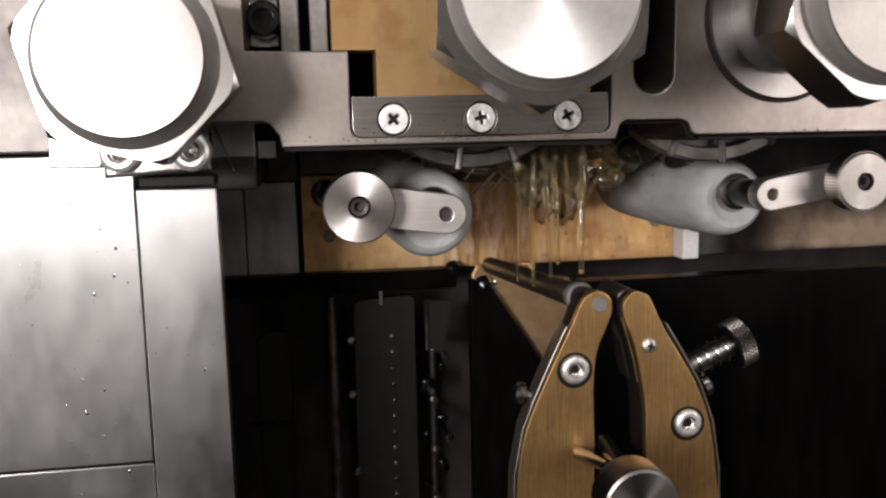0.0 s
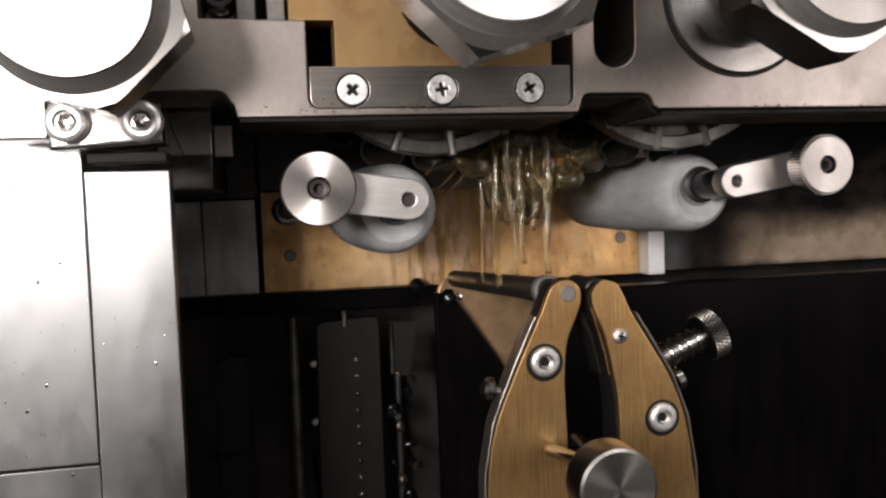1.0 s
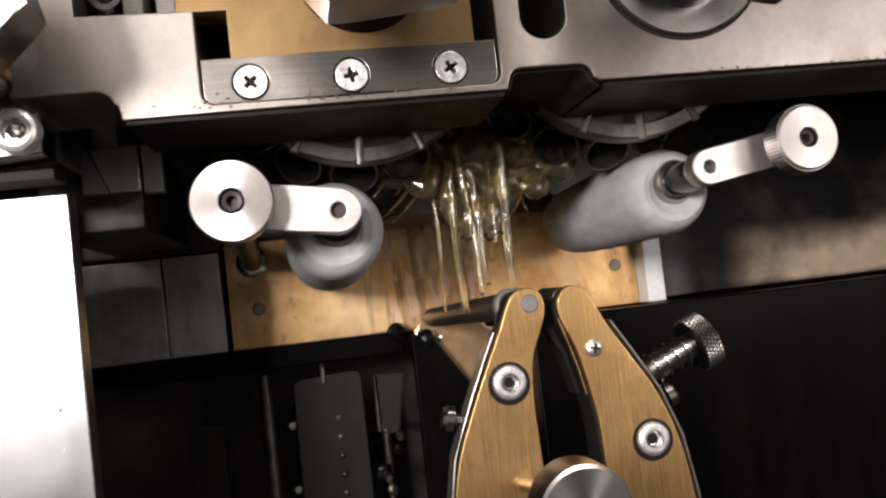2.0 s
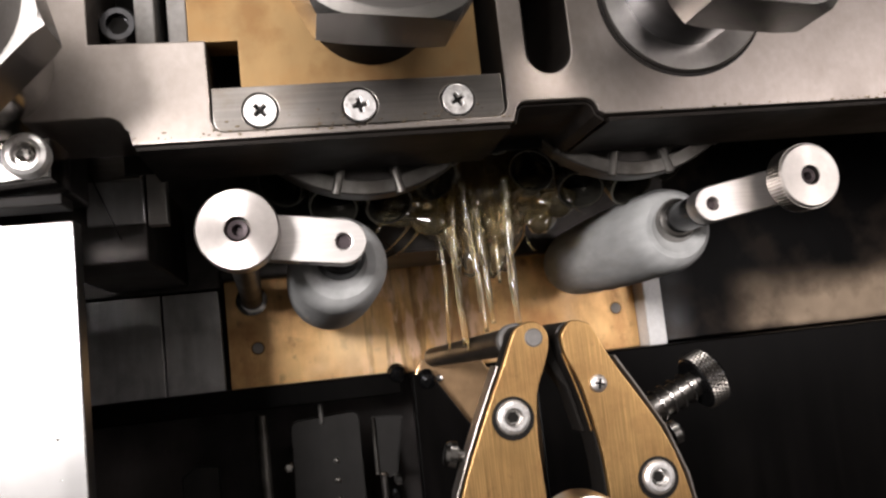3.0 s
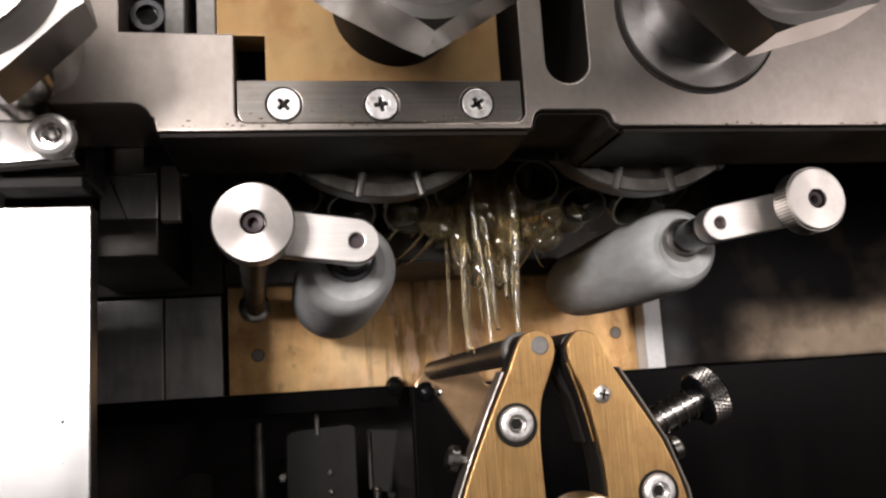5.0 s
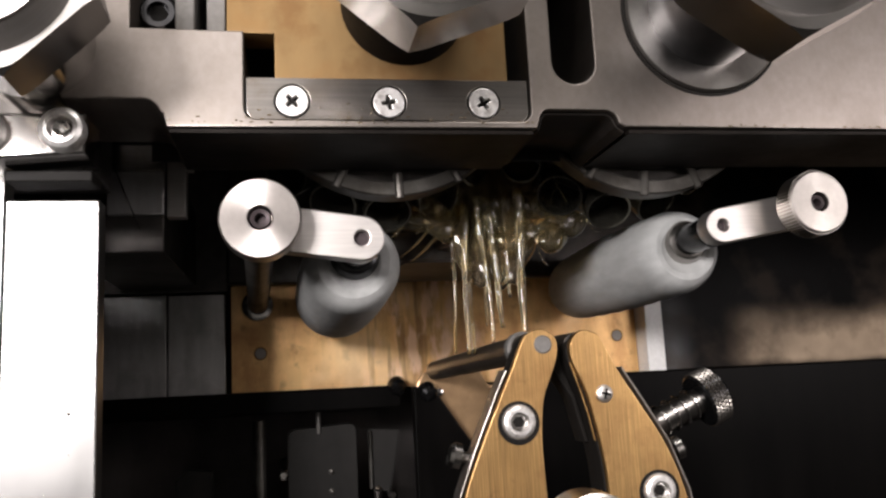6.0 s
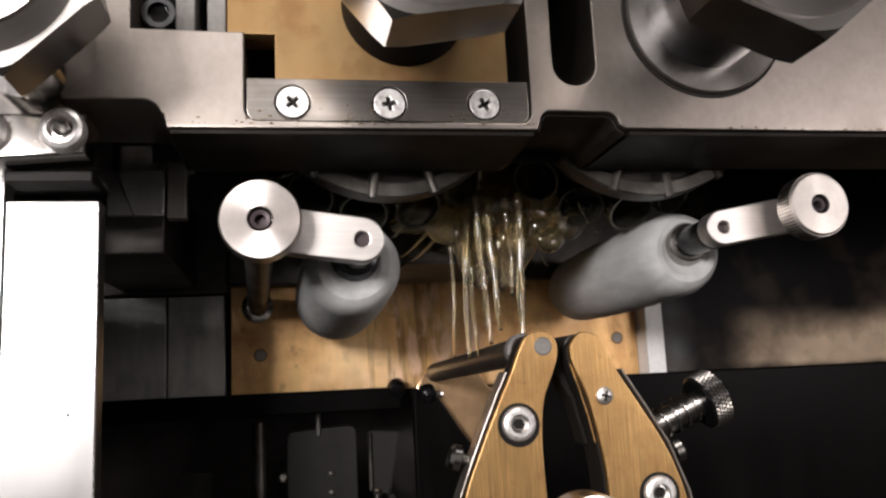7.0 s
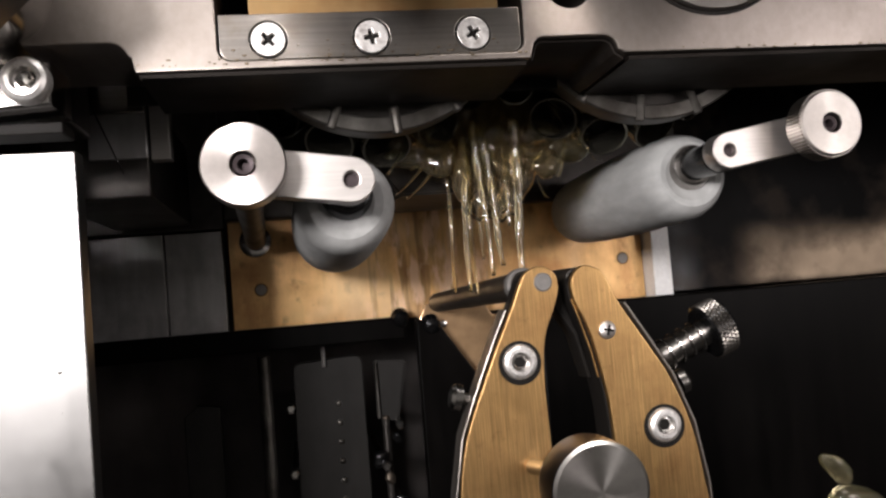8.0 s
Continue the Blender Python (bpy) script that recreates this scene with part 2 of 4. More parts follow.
SCREW = mat("zinc_steel", (0.84, 0.82, 0.80), 0.85, 0.44, None, 0.15, 0.05, 0.85, (0.2, 0.17, 0.15), stain_size=500)
NUT = mat("nut_steel", (0.42, 0.40, 0.38), 1.0, 0.22, None, 0.06, 0.0, 0.25, (0.24, 0.22, 0.20), stain_size=40)
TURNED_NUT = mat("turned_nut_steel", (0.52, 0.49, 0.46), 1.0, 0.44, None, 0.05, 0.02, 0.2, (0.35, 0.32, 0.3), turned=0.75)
# Lit copy of the turned nut steel: brightness is put into the colour.
LIT_NUT = mat("lit_turned_steel", (0.93, 0.90, 0.87), 1.0, 0.50, None, 0.04, 0.02, 0.15, (0.5, 0.47, 0.44), turned=0.6)
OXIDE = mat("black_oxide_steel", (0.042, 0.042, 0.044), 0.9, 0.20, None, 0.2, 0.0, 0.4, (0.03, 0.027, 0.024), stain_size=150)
SLIDE = mat("dull_brass", (0.235, 0.15, 0.066), 0.75, 0.52, (160, 160, 60), 0.16, 0.04, 0.6, (0.26, 0.14, 0.05), stain_size=90)
BRONZE = mat("oily_bronze", (0.17, 0.13, 0.08), 0.6, 0.30, (200, 200, 80), 0.3, 0.08, 0.7, (0.04, 0.028, 0.015), stain_size=120, runs=0.4)
BLACKPANEL = mat("reflection_painted_panel", (0.0055, 0.0050, 0.0050), 0.0, 0.40, (120, 120, 60), 0.3, 0.03, 0.5, (0.003, 0.0028, 0.0028), stain_size=50, spec=0.05)
# Coppery and grey reflections on the panel, painted into its colour.
painted_reflection(BLACKPANEL, 0.1290, 0.2900, 0.1365, 0.1590, 0.0075, (0.55, 0.42, 0.30), 0.95, 38)
painted_reflection(BLACKPANEL, 0.1000, 0.1205, 0.1300, 0.1660, 0.0065, (0.22, 0.22, 0.225), 0.75, 30)
blotched(BLACKPANEL, 70, 0.50, 0.68, (0.05, 0.037, 0.028), 0.6, 5)
blotched(SLIDE, 160, 0.52, 0.66, (0.17, 0.085, 0.03), 0.6, 5)
RACK = mat("dull_rack_steel", (0.022, 0.0205, 0.019), 0.5, 0.5, (200, 200, 60), 0.2, 0.03, 0.6, (0.015, 0.013, 0.012), stain_size=90)
GREYPIN = mat("dull_grey_steel", (0.22, 0.21, 0.20), 0.5, 0.6, None, 0.1, 0.0, 0.4, (0.14, 0.12, 0.10), stain_size=300)
RIM = mat("worn_rim_steel", (0.15, 0.142, 0.13), 0.8, 0.42, (300, 300, 300), 0.2, 0.05, 0.7, (0.06, 0.05, 0.04), stain_size=120)
blotched(RIM, 70, 0.42, 0.62, (0.03, 0.026, 0.022), 0.85, 4)
THREAD = mat("threaded_steel", (0.20, 0.19, 0.18), 1.0, 0.30, None, 0.1, 0.0, 0.3, (0.1, 0.08, 0.06))
COLLAR = mat("dull_collar_steel", (0.30, 0.285, 0.27), 0.7, 0.55, (60, 900, 60), 0.12, 0.02, 0.4, (0.16, 0.14, 0.12), stain_size=120)
GUIDEROD = mat("oily_dark_bronze", (0.12, 0.10, 0.08), 0.85, 0.44, (300, 40, 300), 0.2, 0.03, 0.5, (0.06, 0.05, 0.04), stain_size=80)
# Oily and extra dark: shade below the plate is put into this colour.
UNDER = mat("oily_shade_sheet", (0.014, 0.0115, 0.010), 0.3, 0.48, (40, 300, 300), 0.3, 0.04, 0.7, (0.006, 0.005, 0.004), stain_size=70, spec=0.12)
POCKET = mat("oily_pocket_steel", (0.19, 0.18, 0.15), 0.9, 0.18, None, 0.2, 0.0, 0.6, (0.035, 0.028, 0.02), stain_size=160)
BAND = mat("worn_band_steel", (0.30, 0.27, 0.245), 0.95, 0.42, (200, 200, 60), 0.2, 0.05, 0.6, (0.10, 0.08, 0.06), stain_size=160)
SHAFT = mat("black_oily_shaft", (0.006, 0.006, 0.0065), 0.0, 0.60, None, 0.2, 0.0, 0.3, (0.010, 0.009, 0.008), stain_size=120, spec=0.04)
# Lightened in colour to stand for the haze over the dark opening.
INNER = mat("hazed_inner_wall", (0.075, 0.067, 0.064), 0.0, 0.60, (60, 60, 30), 0.4, 0.0, 0.5, (0.030, 0.026, 0.024), stain_size=30, spec=0.2)
# Shade inside sockets and lever holes is put into this dark colour.
SOCKET = mat("socket_shade_steel", (0.055, 0.042, 0.045), 0.6, 0.5, None, 0.15, 0.0, 0.3, (0.06, 0.05, 0.04))

# ---- shapes ----


def finish(me, angle=28):
    me.shade_smooth()
    me.set_sharp_from_angle(angle=radians(angle))
    return me


def level(me, axes):
    """Keeps the flat faces square to these axes flat, so that rounded edges do not bend their shading."""
    me.polygons.foreach_set("use_smooth", [not any(abs(p.normal[a]) > 0.999 for a in axes) for p in me.polygons])
    return me


def slab(loops, y0, y1, bevel=0.0003, res=2):
    """A plate with its outline (and holes) in x, z, from y0 (front) to y1, with rounded edges."""
    cu = bpy.data.curves.new("outline", "CURVE")
    cu.dimensions, cu.fill_mode = "2D", "BOTH"
    for loop in loops:
        sp = cu.splines.new("POLY")
        sp.points.add(len(loop) - 1)
        for p, (x, z) in zip(sp.points, loop):
            p.co = (x, z, 0, 1)
        sp.use_cyclic_u = True
    cu.extrude = max((y1 - y0) / 2 - bevel, 0.00001)
    cu.bevel_depth, cu.bevel_resolution, cu.offset = bevel, res, -bevel
    ob = bpy.data.objects.new("outline", cu)
    me = bpy.data.meshes.new_from_object(ob)
    bpy.data.objects.remove(ob)
    bpy.data.curves.remove(cu)
    me.materials.clear()
    bm = bmesh.new()
    bm.from_mesh(me)
    bmesh.ops.remove_doubles(bm, verts=bm.verts, dist=2e-6)
    bm.to_mesh(me)
    bm.free()
    me.transform(Matrix.Translation((0, (y0 + y1) / 2, 0)) @ Matrix.Rotation(radians(90), 4, "X"))
    return level(finish(me), (1,))


def lathe(profile, origin, axis, seg=40, facets=0, turn=0):
    """Revolves (radius, distance) pairs about the axis through origin. facets: a polygon instead of a circle."""
    n = facets or seg
    ax = Vector(axis).normalized()
    q = Vector((0, 0, 1)).rotation_difference(ax).to_matrix()
    verts, faces = [], []
    for r, d in profile:
        for k in range(n):
            a = 2 * math.pi * k / n + radians(turn)
            verts.append(Vector(origin) + q @ Vector((r * math.cos(a), r * math.sin(a), d)))
    for i in range(len(profile) - 1):
        for k in range(n):
            a, b = i * n + k, i * n + (k + 1) % n
            faces.append((a, b, b + n, a + n))
    faces.append(tuple(reversed(range(n))))
    faces.append(tuple((len(profile) - 1) * n + k for k in range(n)))
    me = bpy.data.meshes.new("turned")
    me.from_pydata(verts, [], faces)
    bm = bmesh.new()
    bm.from_mesh(me)
    bmesh.ops.remove_doubles(bm, verts=bm.verts, dist=1e-7)
    bmesh.ops.recalc_face_normals(bm, faces=bm.faces)
    bm.to_mesh(me)
    bm.free()
    return finish(me)


def hex_nut(r, chamfer, y0, y1, turn, seg=72):
    """Hexagon nut about the y axis, its corners cut by a cone at both ends."""
    flat = r * math.cos(math.pi / 6)
    verts, faces = [], []
    rim = []
    for k in range(seg):
        a = 2 * math.pi * k / seg
        rim.append((a, flat / math.cos((a + math.pi / 6) % (math.pi / 3) - math.pi / 6)))
    for ring in range(4):
        for a, h in rim:
            cut = max(0.0, h - chamfer) * 0.7
            rr = h if ring in (1, 2) else min(h, chamfer)
            y = (y0, y0 + cut, y1 - cut, y1)[ring]
            verts.append((rr * math.cos(a + radians(turn)), y, rr * math.sin(a + radians(turn))))
    for i in range(3):
        faces += [(i * seg + k, i * seg + (k + 1) % seg, (i + 1) * seg + (k + 1) % seg, (i + 1) * seg + k) for k in range(seg)]
    faces += [tuple(range(seg)), tuple(range(3 * seg, 4 * seg))]
    me = bpy.data.meshes.new("hex_nut")
    me.from_pydata(verts, [], faces)
    bm = bmesh.new()
    bm.from_mesh(me)
    bmesh.ops.remove_doubles(bm, verts=bm.verts, dist=1e-7)
    bmesh.ops.recalc_face_normals(bm, faces=bm.faces)
    bm.to_mesh(me)
    bm.free()
    return level(finish(me, 16), (1,))


def round_bar(r, origin, axis, length, edge=0.0003, seg=32):
    return lathe([(r - edge, 0), (r, edge), (r, length - edge), (r - edge, length)], origin, axis, seg)


def block(x0, x1, y0, y1, z0, z1, edge=0.0005, seg=2):
    bm = bmesh.new()
    bmesh.ops.create_cube(bm, size=1, matrix=Matrix.Translation(((x0 + x1) / 2, (y0 + y1) / 2, (z0 + z1) / 2)) @ Matrix.Diagonal((x1 - x0, y1 - y0, z1 - z0, 1)))
    if edge:
        bmesh.ops.bevel(bm, geom=bm.edges[:], offset=edge, segments=seg, affect="EDGES", profile=0.5)
    me = bpy.data.meshes.new("block")
    bm.to_mesh(me)
    bm.free()
    return level(finish(me), (0, 1, 2))


def arc(cx, cz, r, a0, a1, n=10):
    return [(cx + r * math.cos(radians(a0 + (a1 - a0) * k / n)), cz + r * math.sin(radians(a0 + (a1 - a0) * k / n))) for k in range(n + 1)]


def smooth_loop(pts, n=5):
    """Closed Catmull-Rom line through the points."""
    out = []
    for i in range(len(pts)):
        p0, p1, p2, p3 = (Vector(pts[(i + k) % len(pts)]) for k in (-1, 0, 1, 2))
        for k in range(n):
            u = k / n
            v = 0.5 * ((2 * p1) + (p2 - p0) * u + (2 * p0 - 5 * p1 + 4 * p2 - p3) * u * u + (3 * p1 - p0 - 3 * p2 + p3) * u ** 3)
            out.append((v.x, v.y))
    return out


def blob(r, squash, seed):
    bm = bmesh.new()
    bmesh.ops.create_icosphere(bm, subdivisions=3, radius=r)
    for v in bm.verts:
        k = 1 + 0.45 * noise.noise(v.co * (0.8 / r) + Vector((seed * 3.1, 0, 0)))
        v.co = Vector((v.co.x * squash[0], v.co.y * squash[1], v.co.z * squash[2])) * k
    me = bpy.data.meshes.new("blob")
    bm.to_mesh(me)
    bm.free()
    return finish(me, 180)


def loft(a, b):
    me = bpy.data.meshes.new("loft")
    n = len(a)
    me.from_pydata([*a, *b], [], [tuple(range(n))[::-1], tuple(range(n, 2 * n))] + [(i, (i + 1) % n, n + (i + 1) % n, n + i) for i in range(n)])
    bm = bmesh.new()
    bm.from_mesh(me)
    bmesh.ops.recalc_face_normals(bm, faces=bm.faces)
    bmesh.ops.bevel(bm, geom=bm.edges[:], offset=0.0006, segments=2, affect="EDGES")
    bm.to_mesh(me)
    bm.free()
    return finish(me)


def thing(name, label, category, group="", kind="", at=(0, 0, 0)):
    ob = new(name)
    ob.empty_display_size = 0.005
    ob.location = at
    return tagged(ob, label, category, group, kind)


def part(name, me, material, parent=None, label="", at=None):
    """Links a mesh as one part under its thing. at: the thing's place, when the mesh is in world terms."""
    me.name = name
    me.materials.clear()
    me.materials.append(material)
    ob = new(name, me)
    ob.parent = parent
    if at is not None:
        ob.location = (-at[0], -at[1], -at[2])
    if label:
        ob["label"] = label
    return ob


def structure(name, me, material, label, category):
    return tagged(part(name, me, material), label, category, kind="structure")


def socket_screw(parent, x, y, z, r, length=0.004, name="cap_screw", recess=0.0016):
    """Socket head cap screw that faces -y, its head's face at y."""
    head = part(name, lathe([(r * 0.50, recess), (r * 0.56, 0.0), (r * 0.74, 0.0), (r * 0.92, r * 0.10), (r, r * 0.26), (r, length)], (x, y, z), (0, 1, 0), 36), SCREW, parent)
    part("hex_socket", lathe([(0.0001, recess * 1.15), (r * 0.40, recess * 0.55), (r * 0.55, recess * 0.60), (r * 0.55, recess + 0.0004)], (x, y, z), (0, 1, 0), facets=6), CHROME, head)
    return head


def cross_screw(parent, x, y, z, r, turn, name="cross_head_screw"):
    """Countersunk cross-head screw that faces -y: its face is cut by a recessed cross."""
    a, b = r * 0.15, r * 0.47
    cross = []
    for k in range(4):
        c, s = math.cos(radians(turn + 90 * k)), math.sin(radians(turn + 90 * k))
        for u, v in ((a, -a), (b, -a * 0.8), (b, a * 0.8)):
            cross.append((x + u * c - v * s, z + u * s + v * c))
    head = part(name, slab([arc(x, z, r, 0, 348.75, 31), cross], y, y + 0.0012, 0.00012, 1), SCREW, parent)
    # Recess floor is coloured black to give the cross its shade.
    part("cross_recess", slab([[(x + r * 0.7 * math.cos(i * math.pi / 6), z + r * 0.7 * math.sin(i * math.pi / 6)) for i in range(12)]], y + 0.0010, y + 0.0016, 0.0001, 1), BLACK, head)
    return head


# ---- large structure: the machine's front plate, walls and room ----
front = [(-0.0300, 0.1800), (-0.0304, 0.1822)] + arc(-0.0338, 0.1816, 0.0030, 20, 90, 5) + [(-0.0460, 0.1847), (-0.0460, 0.2450), (0.1350, 0.2450), (0.1350, 0.1803),
         (0.0486, 0.1806)] + [(0.0476, 0.1812)] + arc(0.0450, 0.1810, 0.0026, 30, 90, 5) + arc(0.0346, 0.1818, 0.0018, 90, 170, 5) + [(0.0322, 0.1802)]
window = [(-0.0357, 0.1968), (-0.0177, 0.1967)] + arc(-0.0157, 0.1833, 0.0020, 180, 270, 5) + arc(0.0293, 0.1833, 0.0020, 270, 360, 5) + [(0.0313, 0.2300), (-0.0357, 0.2300)]
slot = arc(0.0398, 0.1924, 0.0040, 180, 360, 12) + [(0.0438, 0.2180), (0.0358, 0.2180)]
structure("wall_front_plate", slab([front, window, slot], 0.1757, 0.2000, 0.0003), STEEL, "brushed steel front plate with a window, a slot and a notch", "machine plate")
# Thin dark sheets added below the plate in place of its shade.
structure("trim_underside", block(-0.0296, 0.0316, 0.1764, 0.1998, 0.1792, 0.1799, 0.0001), UNDER, "dark oily sheet standing in for shade under the front plate", "plate underside")
structure("trim_underside_right", block(0.0495, 0.1350, 0.1764, 0.1998, 0.1795, 0.1802, 0.0001), UNDER, "dark oily sheet standing in for shade under the front plate", "plate underside")
NOTCH = [(0.0490, 0.1802), (0.0476, 0.1812)] + arc(0.0450, 0.1810, 0.0026, 30, 90, 5) + arc(0.0346, 0.1818, 0.0018, 90, 170, 5) + [(0.0322, 0.1802)]


def edging(pts, w, y0, y1):
    """A thin band that follows the line of points, w thick, in x, z."""
    out, inner = [], []
    for i, p in enumerate(pts):
        a, b = Vector(pts[max(i - 1, 0)]), Vector(pts[min(i + 1, len(pts) - 1)])
        d = (b - a).normalized()
        n = Vector((-d.y, d.x))
        out.append(tuple(Vector(p) + n * w))
        inner.append(tuple(Vector(p) + n * 0.00025))
    return slab([out + inner[::-1]], y0, y1, 0.0002, 1)


# Dark lining added in place of the shade inside the notch.
structure("trim_notch", edging(NOTCH, 0.0007, 0.1768, 0.1997), UNDER, "dark oily lining standing in for shade inside the notch", "notch lining")
structure("trim_boss", lathe([(0.0100, 0), (0.0151, 0), (0.0155, 0.0004), (0.0155, 0.0012)], (0.0658, 0.1746, 0.2025), (0, 1, 0), 56), TURNED_STEEL, "turned steel boss ring around a spindle", "boss ring")
# Flat black ring on the plate; its colour gives the groove's shade.
structure("trim_boss_groove", lathe([(0.0155, 0), (0.0161, 0), (0.0161, 0.0003)], (0.0658, 0.1755, 0.2025), (0, 1, 0), 56), BLACK, "black ring painted as the shaded groove around the boss", "groove")

structure("backdrop_machine", block(-0.35, 0.45, 0.36, 0.37, -0.2, 0.5, 0), INNER, "black inner back wall of the machine", "machine wall")
structure("wall_inner_right", block(0.36, 0.37, 0.20, 0.36, -0.2, 0.5, 0), INNER, "black inner side wall of the machine", "machine wall")
structure("wall_inner_left", block(-0.36, -0.35, 0.20, 0.36, -0.2, 0.5, 0), INNER, "black inner side wall of the machine", "machine wall")
structure("wall_inner_roof", block(-0.35, 0.36, 0.21, 0.36, 0.30, 0.31, 0), INNER, "black inner roof of the machine", "machine roof")
structure("wall_upper_front", block(-0.45, 0.45, 0.19, 0.21, 0.246, 0.60, 0.001), GREYPANEL, "grey upper machine housing above the front plate", "machine housing")
structure("wall_right_front", block(0.1355, 0.45, 0.176, 0.20, 0.1803, 0.2455, 0.0005), STEEL, "steel end of the front plate", "machine plate")
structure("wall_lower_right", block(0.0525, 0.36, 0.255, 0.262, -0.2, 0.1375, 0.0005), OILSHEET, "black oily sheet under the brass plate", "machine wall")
structure("wall_sump", block(-0.35, 0.36, 0.20, 0.36, -0.21, -0.20, 0), INNER, "black oil sump floor", "sump")
# Unseen dark block, added to keep light and reflections from below low.
structure("ground_shade_block", block(-0.9, 0.9, -0.60, 0.20, -0.26, -0.205, 0.002), BLACK, "unseen dark block added to darken reflections from below", "machine bed")
# Unseen room, added to give the metal something pale to reflect.
structure("floor", block(-1.6, 1.6, -2.2, 1.0, -1.02, -1.0, 0), FLOOR, "unseen grey floor added to close the room", "floor")
structure("ceiling", block(-1.6, 1.6, -2.2, 1.0, 1.6, 1.62, 0), WALL, "unseen pale ceiling added for reflections", "ceiling")
structure("wall_west", block(-1.62, -1.6, -2.2, 1.0, -1.0, 1.6, 0), WALL, "unseen pale room wall added for reflections", "wall")
structure("wall_east", block(1.6, 1.62, -2.2, 1.0, -1.0, 1.6, 0), WALL, "unseen pale room wall added for reflections", "wall")
structure("wall_south", block(-1.6, 1.6, -2.22, -2.2, -1.0, 1.6, 0), WALL, "unseen pale room wall added for reflections", "wall")
structure("wall_north", block(-1.6, 1.6, 1.0, 1.02, -1.0, 1.6, 0), WALL, "unseen pale room wall added for reflections", "wall")

# brass back plate with its side panels
structure("wall_brass_plate", slab([[(-0.0285, 0.1365), (0.1010, 0.1365), (0.1010, 0.1720), (-0.0285, 0.1720)]], 0.2990, 0.3040, 0.0003), BRASS_PLATE, "oil-stained yellow brass back plate", "brass plate")
structure("wall_left_panel", slab([[(-0.0466, 0.1365), (-0.0302, 0.1365), (-0.0302, 0.1670), (-0.0466, 0.1670)]], 0.2985, 0.3040, 0.0003), GREYPANEL, "dull grey steel panel beside the brass plate", "panel")
structure("wall_left_panel_outer", slab([[(-0.0900, 0.1365), (-0.0470, 0.1365), (-0.0470, 0.1670), (-0.0900, 0.1670)]], 0.2978, 0.3040, 0.0003), GREYPANEL, "dull grey steel panel beside the brass plate", "panel")
structure("wall_left_upper", block(-0.10, -0.0292, 0.2965, 0.3040, 0.1675, 0.24, 0.0004), DARK, "dark oily panel above the grey panels", "panel")
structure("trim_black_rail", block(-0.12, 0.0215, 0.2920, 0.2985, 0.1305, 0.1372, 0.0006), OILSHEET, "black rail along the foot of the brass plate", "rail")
structure("trim_white_block", block(0.1014, 0.1075, 0.2920, 0.3040, 0.1365, 0.1640, 0.0005), NYLON, "white nylon strip beside the brass plate", "strip")
structure("wall_right_panel", block(0.1078, 0.36, 0.2940, 0.3040, 0.1376, 0.2400, 0.0004), BLACKPANEL, "black steel panel with painted coppery and grey reflections", "panel")
structure("trim_mechanism_block", block(-0.0290, 0.1130, 0.2920, 0.2975, 0.1690, 0.2400, 0.0008), DARK, "dark oily block above the brass plate", "machine block")

# stainless column and cover
structure("wall_column", block(-0.0592, -0.0437, 0.1935, 0.1985, -0.10, 0.1722, 0.0003), SHEET, "stainless steel column with a worn edge", "column")
structure("wall_cover", block(-0.35, -0.0593, 0.1936, 0.1985, 0.1166, 0.1790, 0.0003), SHEET, "bright stainless steel cover sheet", "cover")
structure("wall_cover_lower", block(-0.35, -0.0593, 0.1934, 0.1985, -0.10, 0.1163, 0.0003), SHEET, "stainless steel lower cover with a folded edge", "cover")
structure("wall_left_housing", block(-0.45, -0.0470, 0.1955, 0.2200, 0.1795, 0.2455, 0.0006), DARK, "dark housing behind the side nut", "housing")

# ---- things at the front plate ----
RATE = 11.3  # degrees a second of the two geared spindles


def disc(r, y):
    """A thin turned disc that faces -y, slightly dished."""
    return lathe([(0.0002, y + 0.00006), (r * 0.5, y + 0.00004), (r - 0.0002, y), (r, y + 0.0003)], (0, 0, 0), (0, 1, 0), 64)


